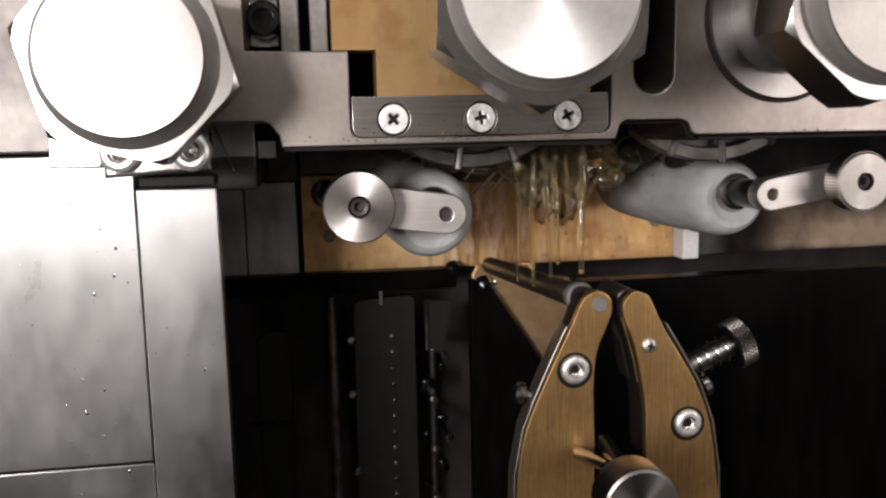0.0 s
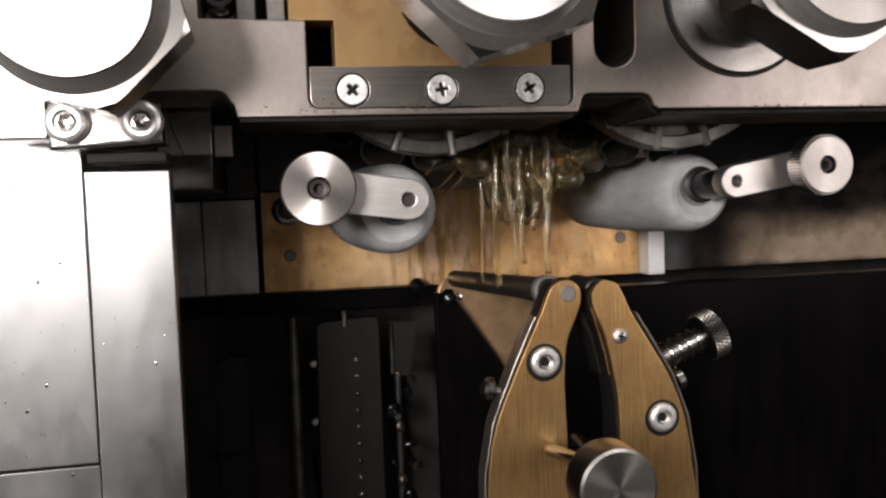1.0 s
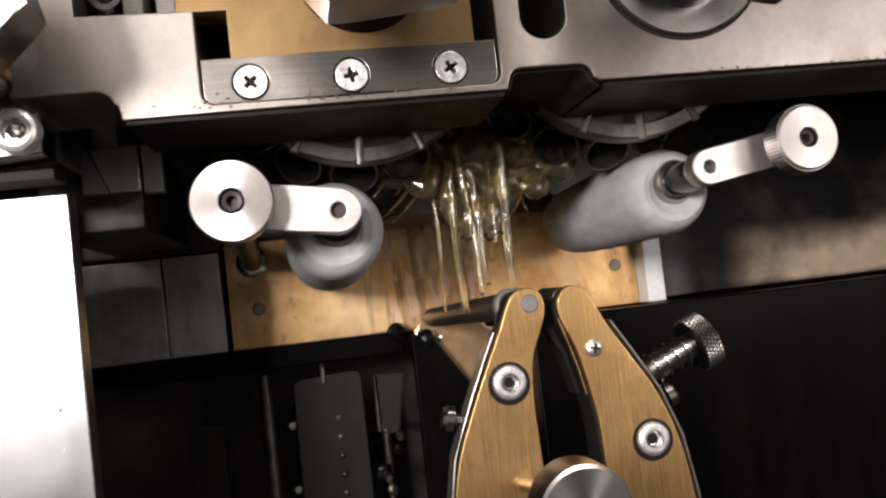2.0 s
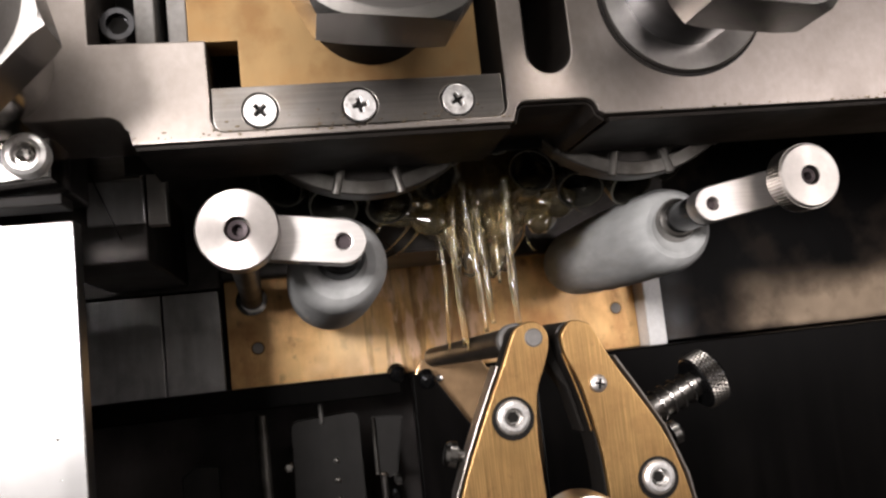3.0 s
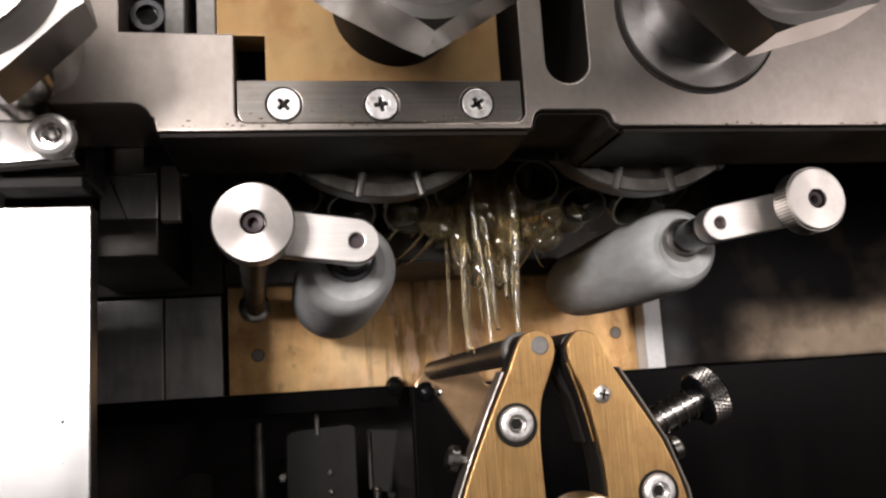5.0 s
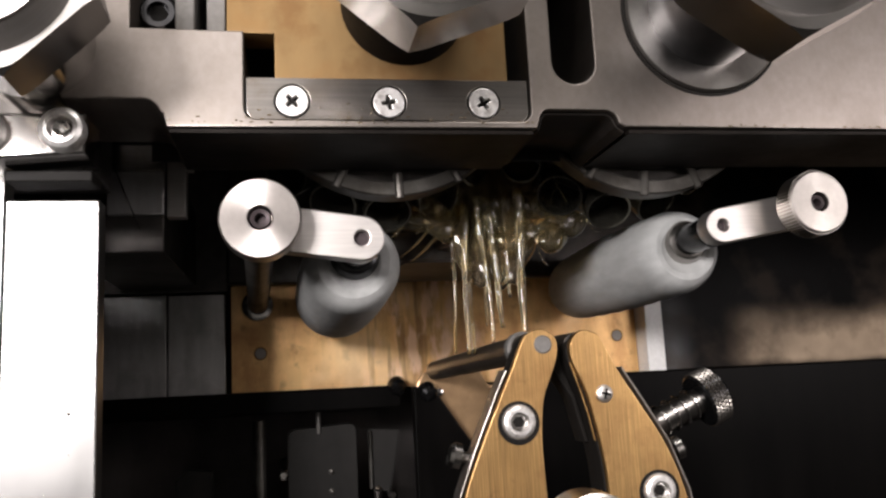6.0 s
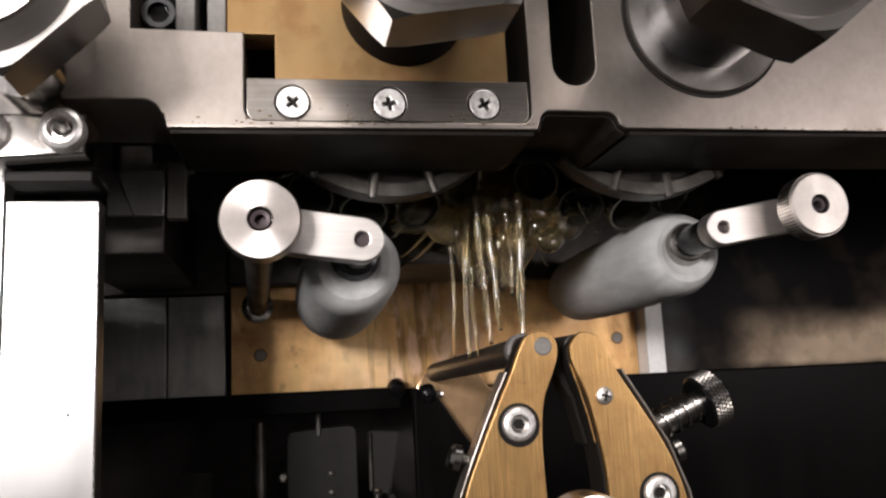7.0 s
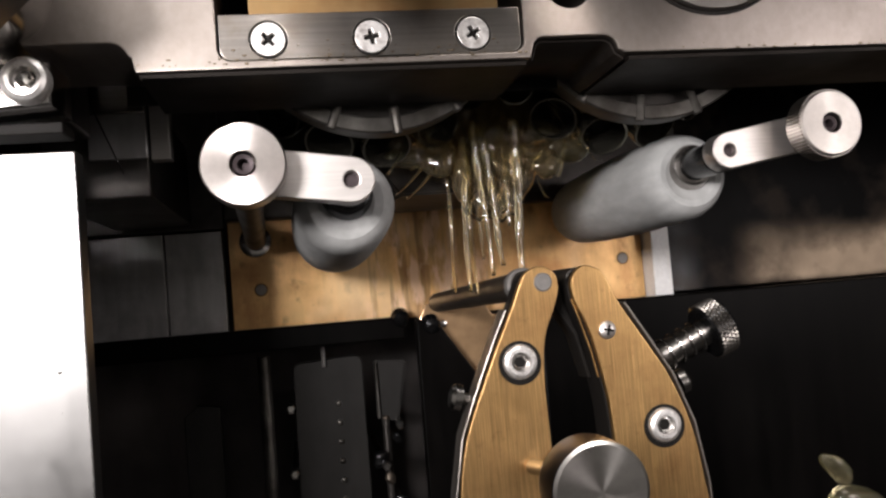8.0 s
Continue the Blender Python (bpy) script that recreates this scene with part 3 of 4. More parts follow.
def rotor(name, label, nut_turn, wheel_turn, full=True):
    """A spindle about the y axis: hex nut with a turned face, shaft, and a wheel with pins and tube pockets behind the plate."""
    ob = thing(name, label, "spindle", "geared spindles")
    nut = part("nut", hex_nut(0.0184, 0.0171, 0.1450, 0.1557, 120 + nut_turn), NUT, ob, "bevelled steel hex nut")
    # Middle face takes the lit copy, the right one the plain steel.
    part("nut_face", disc(0.0135, 0.1415), TURNED_NUT if full else LIT_NUT, nut, "turned bright end face")
    part("collar", lathe([(0.01345, 0.1417), (0.0150, 0.1452)], (0, 0, 0), (0, 1, 0), 64), COLLAR, nut, "dull grey bevel collar")
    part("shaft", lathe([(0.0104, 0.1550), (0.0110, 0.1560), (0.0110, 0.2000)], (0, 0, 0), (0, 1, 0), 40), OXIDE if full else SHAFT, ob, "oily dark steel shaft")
    wheel = part("wheel", lathe([(0.0060, 0.2006), (0.0225, 0.2006), (0.0225, 0.2045), (0.0252, 0.2045), (0.0252, 0.2075), (0.0240, 0.2080), (0.0225, 0.2350), (0.0060, 0.2380)],
                 (0, 0, 0), (0, 1, 0), 96), DARK, ob, "dark oily wheel drum")
    part("rim", lathe([(0.0254, 0.2070), (0.0254, 0.2022), (0.0257, 0.2018), (0.0282, 0.2018), (0.0285, 0.2022), (0.0285, 0.2070)], (0, 0, 0), (0, 1, 0), 96), RIM, wheel, "pale worn steel rim")
    for k in range(14):
        a = radians(wheel_turn + k * 360 / 14)
        c, s = math.cos(a), math.sin(a)
        part("pin", round_bar(0.0010, (0.0235 * c, 0.2022, 0.0235 * s), (c, 0, s), 0.0056, seg=12), RIM, wheel)
        tube = part("tube_pocket", lathe([(0.0047, 0.0), (0.0047, 0.0114), (0.0049, 0.0118), (0.0053, 0.0118), (0.0055, 0.0114), (0.0055, 0.0)], (0.0190 * c, 0.2300, 0.0190 * s), (c * 0.75, -0.66, s * 0.75), 28), POCKET, wheel, "hollow oily tube pocket")
        part("bore", lathe([(0.0047, 0.0050), (0.0001, 0.0050)], (0.0190 * c, 0.2300, 0.0190 * s), (c * 0.75, -0.66, s * 0.75), 20), OXIDE, tube)
    return ob


spindle_mid = rotor("spindle", "steel hex nut on a dark oily shaft through brass", -15, -92.9, False)
spindle_right = rotor("spindle", "steel hex nut on a polished shaft in a boss ring", 3, -88.8, True)


def side_nut(x, z):
    at = (x, 0.145, z)
    ob = thing("hex_nut", "large steel hex nut with a glaring turned face", "nut", at=at)
    part("nut_body", hex_nut(0.0159, 0.0150, 0.0042, 0.0132, 15), NUT, ob)
    part("nut_face", disc(0.0113, 0.0), TURNED, ob)
    part("collar", lathe([(0.0112, 0.0002), (0.0131, 0.0044)], (0, 0, 0), (0, 1, 0), 64), COLLAR, ob, "dull grey bevel collar")
    part("shaft", round_bar(0.0095, (0, 0.0130, 0), (0, 1, 0), 0.0375), CHROME, ob)


side_nut(-0.0503, 0.1935)

# screwed clamp strip under the window
strip = thing("clamp_strip", "ground steel clamp strip with three cross-head screws", "clamp strip")
loop = [(-0.0174, 0.1887)] + arc(-0.0156, 0.1832, 0.0018, 180, 270, 5) + arc(0.0291, 0.1832, 0.0018, 270, 360, 5) + [(0.0309, 0.1889)]
part("strip", slab([loop, arc(-0.0099, 0.1846, 0.0030, 0, 345, 23), arc(0.0063, 0.1846, 0.0030, 0, 345, 23), arc(0.0229, 0.1847, 0.0030, 0, 345, 23)], 0.1760, 0.1800, 0.00015), STEEL_X, strip)
part("screw_bed", slab([[(-0.0160, 0.1812), (0.0295, 0.1812), (0.0295, 0.1878), (-0.0160, 0.1878)]], 0.1801, 0.1840, 0.0001), BLACK, strip)
for x, z, turn in ((-0.0099, 0.1846, 42), (0.0063, 0.1846, 10), (0.0229, 0.1847, 30)):
    cross_screw(strip, x, 0.1758, z, 0.00265, turn)

# brass slide behind the window
slide = thing("brass_slide", "worn golden brass slide in the plate window", "brass slide")
part("slide_plate", slab([[(-0.0127, 0.1880), (0.0278, 0.1880), (0.0278, 0.2280), (-0.0205, 0.2280), (-0.0205, 0.1970), (-0.0127, 0.1970)]], 0.1772, 0.1840, 0.0002), SLIDE, slide)
# Black sheet added so that window and slot look deep in shade.
structure("wall_window_shade", block(-0.0360, 0.0445, 0.2001, 0.2005, 0.1810, 0.2305, 0), BLACK, "black sheet standing for the dark behind window and slot", "opening")

# small bars behind the left cut-out
bars = thing("guide_rail", "two grey steel guide bars with a round end", "guide rail")
part("bar", block(-0.0295, -0.0262, 0.182, 0.195, 0.1972, 0.2290, 0.0003), GREYPIN, bars)
part("bar", block(-0.0242, -0.0210, 0.182, 0.195, 0.1972, 0.2290, 0.0003), GREYPIN, bars)
bolt = part("bolt", lathe([(0.0018, 0.0012), (0.0019, 0.0), (0.0028, 0.0), (0.0033, 0.0006), (0.0033, 0.0050), (0.0026, 0.0056), (0.0026, 0.0110)], (-0.0326, 0.1838, 0.2035), (0, 1, 0), 36), OXIDE, bars, "glossy dark round bolt")
part("hex_socket", lathe([(0.0001, 0.0010), (0.0017, 0.0010), (0.0018, 0.0016)], (-0.0326, 0.1838, 0.2035), (0, 1, 0), facets=6), BLACK, bolt)
part("cross_bar", block(-0.0357, -0.0300, 0.1905, 0.1930, 0.1990, 0.2015, 0.0003), CHROME, bars, "bright cross bar")
part("cross_bar", block(-0.0357, -0.0300, 0.1905, 0.1930, 0.2062, 0.2080, 0.0003), CHROME, bars, "bright cross bar")

# bracket under the side nut
brk = thing("screw_bracket", "polished steel bracket with two socket screws", "bracket")
part("bracket_body", slab([[(-0.0612, 0.1752), (-0.0428, 0.1762), (-0.0428, 0.1830), (-0.0612, 0.1830)]], 0.1780, 0.1900, 0.0008), CHROME, brk)
part("side_arm", slab([[(-0.0702, 0.1772), (-0.0614, 0.1772), (-0.0614, 0.1855), (-0.0702, 0.1855)]], 0.1785, 0.1900, 0.0004), CHROME, brk)
for x in (-0.0579, -0.0459):
    socket_screw(brk, x, 0.1752, 0.1797, 0.0035, 0.003)
# Black strip put in for the shadow below the bracket.
part("shade_strip", block(-0.0565, -0.0430, 0.1840, 0.1910, 0.1732, 0.1750, 0.0002), BLACK, brk)

small = thing("stop_bracket", "small pale steel stop bracket", "bracket")
part("stop_plate", slab([[(-0.0376, 0.1768), (-0.0334, 0.1768), (-0.0334, 0.1878), (-0.0320, 0.1878), (-0.0320, 0.1886), (-0.0340, 0.1890), (-0.0350, 0.1906), (-0.0362, 0.1934), (-0.0376, 0.1934)]], 0.2310, 0.2350, 0.0003), ALU, small, "pale notched plate")
part("stop_face", block(-0.0502, -0.0381, 0.2300, 0.2318, 0.1772, 0.1930, 0.0003), GREYPANEL, small, "dull grey face plate")
part("stop_step", block(-0.0502, -0.0381, 0.2290, 0.2300, 0.1868, 0.1930, 0.0003), STEEL_X, small, "raised upper step")
part("stop_foot", block(-0.0600, -0.0383, 0.2322, 0.2960, 0.1690, 0.1920, 0.0004), DARK, small)

# ---- arms with turned knobs, and the felt rollers behind them ----


def arm(label, kx, kz, kr, hx, hz, w, knob_y, hole_y, knurled):
    ob = thing("swing_arm", label, "swing arm", "swing arms")
    # Knurled knob takes the darker nut steel, offsetting its lamp in colour.
    knob = part("knob", lathe([(kr * 0.29, 0.0032), (kr * 0.30, 0.0002), (kr * 0.32, 0.0), (kr - 0.0003, 0.0), (kr, 0.0003), (kr, 0.0052), (kr - 0.0003, 0.0055)], (kx, knob_y, kz), (0, 1, 0), 72), TURNED_NUT if knurled else TURNED, ob, "turned aluminium knob")
    part("socket", lathe([(0.0001, 0.0029), (kr * 0.13, 0.0029), (kr * 0.14, 0.0010), (kr * 0.24, 0.0008), (kr * 0.27, 0.0014), (kr * 0.27, 0.0031)], (kx, knob_y, kz), (0, 1, 0), 30), SOCKET, knob, "dark recessed socket screw")
    if knurled:
        for k in range(60):
            a = 2 * math.pi * k / 60
            part("knurl", block(-0.00018, 0.00018, 0.0006, 0.0050, kr - 0.0001, kr + 0.00025, 0), STEEL_X, knob).matrix_basis = pose(kx, knob_y, kz, 0, math.degrees(a), 0)
    d = Vector((hx - kx, hz - kz)).normalized()
    n = Vector((-d.y, d.x))
    k, h = Vector((kx, kz)), Vector((hx, hz))
    turn = math.degrees(math.atan2(d.y, d.x))
    loop = [tuple(k - n * w)] + arc(hx, hz, w, turn - 90, turn + 90, 14) + [tuple(k + n * w)]
    part("lever", slab([loop, arc(hx, hz, w * 0.34, 0, 345, 23)], hole_y, hole_y + 0.0045, 0.0003), ALU, ob, "milled aluminium lever")
    part("hole_bottom", lathe([(0.0001, 0.0015), (w * 0.36, 0.0015), (w * 0.36, 0.003)], (hx, hole_y, hz), (0, 1, 0), 20), SOCKET, ob)
    part("pivot", round_bar(kr * 0.45, (kx, knob_y + 0.0055, kz), (0, 1, 0), 0.0120), DARK, ob)
    part("roller_shaft", round_bar(0.0034, (hx, hole_y + 0.0045, hz - 0.0004), (0, 1, 0), 0.0150), OXIDE, ob, "dark oily steel shaft")
    part("washer", lathe([(0.0034, -0.0014), (0.0044, -0.0010), (0.0051, 0.0002), (0.0053, 0.0012), (0.0034, 0.0014)], (hx, hole_y + 0.0168, hz - 0.0004), (0, 1, 0), 36), NUT if knurled else OXIDE, ob, "oily domed washer")
    return ob


arm("turned aluminium knob on a short pale lever", -0.0159, 0.1676, 0.0073, 0.0027, 0.1649, 0.0043, 0.1890, 0.1961, False)
arm("knurled aluminium knob on a narrow pale lever", 0.0950, 0.1694, 0.0064, 0.0780, 0.1665, 0.0037, 0.1890, 0.1974, True)


def roller(label, x, z, r, y0, y1, tip):
    ob = thing("felt_roller", label, "roller", "felt rollers")
    length = y1 - y0
    prof = [(0.0030, -0.0008), (0.0046, -0.0014), (0.0058, -0.0022), (r * 0.66, -0.0023), (r * 0.76, -0.0014), (r * 0.84, 0.0006), (r * 0.90, 0.0034)]
    n = 12
    for k in range(n + 1):
        u = k / n
        prof.append((r * (0.91 + 0.09 * math.sin(math.pi * min(1, u * 1.3) / 2) - (1 - tip) * u * u) + (0.00010 if k % 2 else -0.00010), 0.0075 + (length - 0.0135) * u))
    prof += [(r * tip * 0.93, length - 0.003), (r * tip * 0.70, length - 0.0008), (r * tip * 0.4, length)]
    part("sleeve", lathe(prof, (x, y0, z), (0, 1, 0), 48), FELT, ob)
    part("core", round_bar(0.0030, (x, y1 - 0.004, z), (0, 1, 0), 0.302 - y1), DARK, ob)


roller("soft grey felt roller on an oily shaft", 0.0024, 0.1630, 0.0116, 0.2160, 0.2890, 1.0)
roller("soft grey felt roller on an oily shaft", 0.0775, 0.1643, 0.0108, 0.2160, 0.2910, 0.90)

post = thing("knob_post", "brownish grey oily post with a steel flange", "post")
part("rod", lathe([(0.0032, 0), (0.0030, 0.05), (0.0030, 0.1005)], (-0.0163, 0.1970, 0.1665), Vector((-0.0040, 0.1005, -0.0035)), 28), RIM, post)
part("flange", lathe([(0.0030, 0), (0.0046, 0.0005), (0.0048, 0.0022), (0.0042, 0.0030)], (-0.0205, 0.2958, 0.1630), (0, 1, 0), 32), CHROME, post)

# ---- brass gripper ----
grip = thing("gripper", "brushed brass gripper with two jaws and steel edges", "gripper")
GY = 0.1968
jaw_l = [(0.0303, 0.1387), (0.0322, 0.1430), (0.0338, 0.1455), (0.0368, 0.1465), (0.0394, 0.1450), (0.0399, 0.1420), (0.0387, 0.1382), (0.0365, 0.1329), (0.0357, 0.1253), (0.0358, 0.1180), (0.0360, 0.1101), (0.0359, 0.0909), (0.0356, 0.0700),
         (0.0170, 0.0700), (0.0176, 0.0931), (0.0180, 0.1054), (0.0200, 0.1159), (0.0250, 0.1278)]
jaw_r = [(0.0428, 0.1439), (0.0448, 0.1459), (0.0475, 0.1454), (0.0490, 0.1440), (0.0519, 0.1379), (0.0560, 0.1311), (0.0604, 0.1235), (0.0638, 0.1142), (0.0656, 0.1027), (0.0660, 0.0885), (0.0487, 0.0880), (0.0483, 0.1023), (0.0482, 0.1156),
         (0.0474, 0.1234), (0.0453, 0.1334), (0.0430, 0.1390), (0.0424, 0.1420)]
left = part("jaw", slab([smooth_loop(jaw_l, 4)], GY, GY + 0.0018, 0.0003), BRASS, grip, "brushed brass jaw")
right = part("jaw", slab([smooth_loop(jaw_r, 4)], GY, GY + 0.0018, 0.0003), BRASS, grip, "brushed brass jaw")


line_l = [(0.0170, 0.0700), (0.0173, 0.0931), (0.0177, 0.1054), (0.0197, 0.1161), (0.0222, 0.1223), (0.0247, 0.1280), (0.0275, 0.1340), (0.0298, 0.1386)]
line_r = [(0.0522, 0.1381), (0.0563, 0.1313), (0.0607, 0.1237), (0.0641, 0.1144), (0.0659, 0.1029), (0.0664, 0.0880)]
part("edge_band", edging(line_l, 0.0007, GY - 0.0002, GY + 0.0052), BAND, left, "worn steel edge band")
part("edge_band", edging(line_r, 0.0007, GY - 0.0002, GY + 0.0060), BAND, right, "worn steel edge band")
part("backing", slab([smooth_loop([(x * 0.985 + 0.0004, z - 0.0006) for x, z in jaw_l], 3)], GY + 0.0020, GY + 0.0072, 0.0003), BLACK, left, "dark steel jaw body")
part("backing", slab([smooth_loop([(x * 1.004 - 0.0003, z - 0.0006) for x, z in jaw_r], 3)], GY + 0.0020, GY + 0.0100, 0.0003), BLACK, right, "dark steel jaw body")
part("tip_pin", round_bar(0.0018, (0.0370, GY - 0.0003, 0.1434), (0, 1, 0), 0.003), GREYPIN, left, "grey steel pin")
for p, x, z in ((left, 0.0312, 0.1290), (right, 0.0583, 0.1145)):
    socket_screw(p, x, GY - 0.0012, z, 0.0033, 0.0020)
    # Flat black ring on the jaw paints the shadow round the screw.
    part("counterbore", lathe([(0.0033, 0), (0.0041, 0), (0.0041, 0.0003)], (x, GY - 0.00015, z - 0.0002), (0, 1, 0), 40), BLACK, p, "black ring painted for the counterbore shadow")
pan = part("cross_screw", lathe([(0.0001, 0), (0.0010, 0.0001), (0.0016, 0.0005), (0.0018, 0.0011)], (0.0487, GY - 0.0010, 0.1334), (0, 1, 0), 28), ALU, right)
for turn in (15, 105):
    # Black bars on the head paint the shaded slots.
    part("slot", block(-0.0010, 0.0010, -0.00010, 0.0003, -0.00022, 0.00022, 0), BLACK, pan).matrix_basis = pose(0.0487, GY - 0.00105, 0.1334, 0, turn, 0)
part("tip_lever", slab([[(0.0402, 0.1425), (0.0424, 0.1428), (0.0428, 0.1385), (0.0450, 0.1330), (0.0470, 0.1240), (0.0462, 0.1240), (0.0440, 0.1330), (0.0412, 0.1375), (0.0398, 0.1400)]], GY + 0.006, GY + 0.012, 0.0003), BLACK, right, "thin dark lever inside the jaw")
part("blade", edging([(0.0426, 0.1398), (0.0441, 0.1350), (0.0455, 0.1300), (0.0466, 0.1245)], -0.0001, GY + 0.0012, GY + 0.0020), BRASS, right, "thin brass blade along the inner edge")
part("jaw_foot", block(0.0478, 0.0672, GY - 0.0030, GY + 0.012, 0.0700, 0.0882, 0.0006), BRASS, right, "thicker brass foot")

# thumb screw in front of the jaws
thumb = thing("thumb_screw", "turned steel thumb screw with a cross pin", "thumb screw")
part("head", lathe([(0.0068, 0.0), (0.0073, 0.0004), (0.0074, 0.0012), (0.0074, 0.0072), (0.0070, 0.0078)], (0.0327, 0.1616, 0.1125), (0, 1, 0), 64), TURNED_STEEL, thumb, "turned steel head")
part("stem", round_bar(0.0024, (0.0350, 0.1694, 0.1105), (0.16, 1, -0.06), 0.034), OXIDE, thumb)
part("cross_pin", lathe([(0.0010, 0.0), (0.0014, 0.0006), (0.0014, 0.0100)], (0.0312, GY - 0.0008, 0.1100), (0.45, -1.0, 0.0), 24), CHROME, thumb, "short polished pin")

# knurled adjusting screw and side screws
adj = thing("adjusting_screw", "knurled steel adjusting screw with a threaded stem", "adjusting screw")
ad, ao = Vector((0.905, 0.02, 0.36)).normalized(), Vector((0.0584, 0.2010, 0.1259))
prof = [(0.0024, 0.0)]
for k in range(30):
    prof += [(0.00262, 0.0002 + k * 0.00042), (0.0025, 0.00041 + k * 0.00042)]
adj_stem = part("stem", lathe(prof + [(0.0025, 0.0134)], ao, ad, 28), THREAD, adj, "finely threaded oily stem")
for k in range(4):
    part("coil", lathe([(0.0025, 0.0), (0.0032, 0.00012), (0.0033, 0.0003), (0.0032, 0.00048), (0.0025, 0.0006)], ao + ad * (0.0034 + 0.0024 * k), ad + Vector((0.05, 0.10, 0.0)), 32), CHROME, adj_stem, "bright spring coil")
adj_head = part("head", lathe([(0.0050, 0.0130), (0.0055, 0.0134), (0.0055, 0.0172), (0.0051, 0.0177)], ao, ad, 60), OXIDE, adj, "diamond-knurled head")
q = Vector((0, 0, 1)).rotation_difference(ad).to_matrix().to_4x4()
for k in range(40):
    for j in range(5):
        me = bpy.data.meshes.get("knurl_point")
        if me is None:
            me = lathe([(0.00050, 0.0), (0.00008, 0.00036)], (0, 0, 0), (1, 0, 0), facets=4)
            me.name = "knurl_point"
            me.materials.append(STEEL_X)
        ob = new("knurl", me)
        ob.parent = adj_head
        ob.matrix_basis = Matrix.Translation(ao) @ q @ pose(0, 0, 0.0138 + j * 0.00075, 0, 0, (k + 0.5 * (j % 2)) * 9.0) @ pose(0.0055, 0, 0)
for label, x, z, ax in (("oily hex screw on the jaw edge", 0.0202, 0.1230, (-1, 0, 0.25)), ("oily hex screw on the jaw edge", 0.0636, 0.1215, (1, 0, 0.3))):
    ob = thing("edge_screw", label, "screw", "edge screws")
    a = Vector(ax).normalized()
    o = Vector((x, 0.2005, z))
    part("head", lathe([(0.0022, 0.0004), (0.0025, 0.0), (0.0025, 0.0014), (0.0019, 0.0021), (0.0004, 0.0022)], o, a, 24), NUT, ob)
    part("shank", round_bar(0.0011, o - a * 0.003, a, 0.003), THREAD, ob)

# guide rod that runs back from the jaw to a polished copper plate
guide = thing("guide_rod", "dark oily rod that runs back to a copper plate", "guide rod")
part("rod", lathe([(0.0016, 0), (0.0028, 0.0008), (0.0029, 0.0100), (0.0026, 0.0740), (0.0012, 0.0752)], (0.0366, 0.2005, 0.1434), Vector((-0.0080, 0.0780, -0.0030)), 32), GUIDEROD, guide, "dark oily bronze rod")
part("rod_collar", lathe([(0.0031, 0), (0.0035, 0.0004), (0.0035, 0.0024), (0.0031, 0.0028)], (0.0360, 0.2065, 0.1432), Vector((-0.0080, 0.0780, -0.0030)), 32), GREYPIN, guide)
stub = thing("tip_stub", "short dark steel stub behind a jaw tip", "stub")
part("stub", lathe([(0.0016, 0), (0.0026, 0.0006), (0.0026, 0.0130), (0.0020, 0.0138)], (0.0455, 0.2010, 0.1432), (-0.03, 1, 0), 28), DARK, stub)
wire = thing("thin_wire", "thin bright steel wire in the dark corner", "wire")
part("wire", round_bar(0.00016, (-0.0490, 0.2290, 0.1890), (0.36, 0.0, -0.93), 0.0165, 0.00002, 8), CHROME, wire)

# screws on the brass plate and black rail
for x, z in ((-0.0199, 0.1486), (0.0942, 0.1496)):
    ob = thing("plate_screw", "small flush steel screw in the brass plate", "screw", "plate screws")
    part("head", lathe([(0.0001, 0.0), (0.0015, 0.0), (0.0017, 0.0002), (0.0017, 0.0006)], (x, 0.2987, z), (0, 1, 0), 24), COLLAR, ob)
    part("rim", lathe([(0.0017, 0), (0.0020, 0), (0.0020, 0.0002)], (x, 0.29885, z), (0, 1, 0), 24), SLIDE, ob)
rail_screw = thing("rail_screw", "oily black screws on the rail end", "screw")
for x, y, z, tilt in ((0.0207, 0.2900, 0.1362, 0.3), (0.0268, 0.2715, 0.1338, 0.5)):
    part("head", lathe([(0.0004, -0.0008), (0.0016, -0.0004), (0.0025, 0.0006), (0.0029, 0.0030)], (x, y, z), (-0.2, 1, tilt), 24), OXIDE, rail_screw)
copper = thing("copper_plate", "polished copper-coloured plate below the guide rod", "plate")
part("plate", slab([[(0.0262, 0.1404), (0.0425, 0.1404), (0.0450, 0.1360), (0.0560, 0.1345), (0.0560, 0.0900), (0.0240, 0.0900), (0.0240, 0.1370)]], 0.2775, 0.2800, 0.0005), COPPER, copper)
part("edge_screw", lathe([(0.0003, 0.0), (0.0010, 0.0002), (0.0012, 0.0008), (0.0012, 0.0016)], (0.0305, 0.2764, 0.1345), (0, 1, 0), 20), CHROME, copper, "small bright screw")
diag = thing("black_gusset", "black diagonal gusset in front of the copper plate", "gusset")
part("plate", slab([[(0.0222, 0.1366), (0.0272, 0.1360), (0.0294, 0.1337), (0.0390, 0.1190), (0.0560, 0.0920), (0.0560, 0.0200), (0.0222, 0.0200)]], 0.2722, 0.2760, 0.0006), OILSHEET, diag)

# ---- inside the dark opening under the rail ----
rod = thing("vertical_rod", "thin dull steel rod in the dark opening", "rod")
part("rod", round_bar(0.0019, (-0.0206, 0.2970, 0.0000), (0, 0, 1), 0.1290, seg=20), RIM, rod)
plate = thing("rack_plate", "dark grey rack plate with a row of small studs", "rack plate")
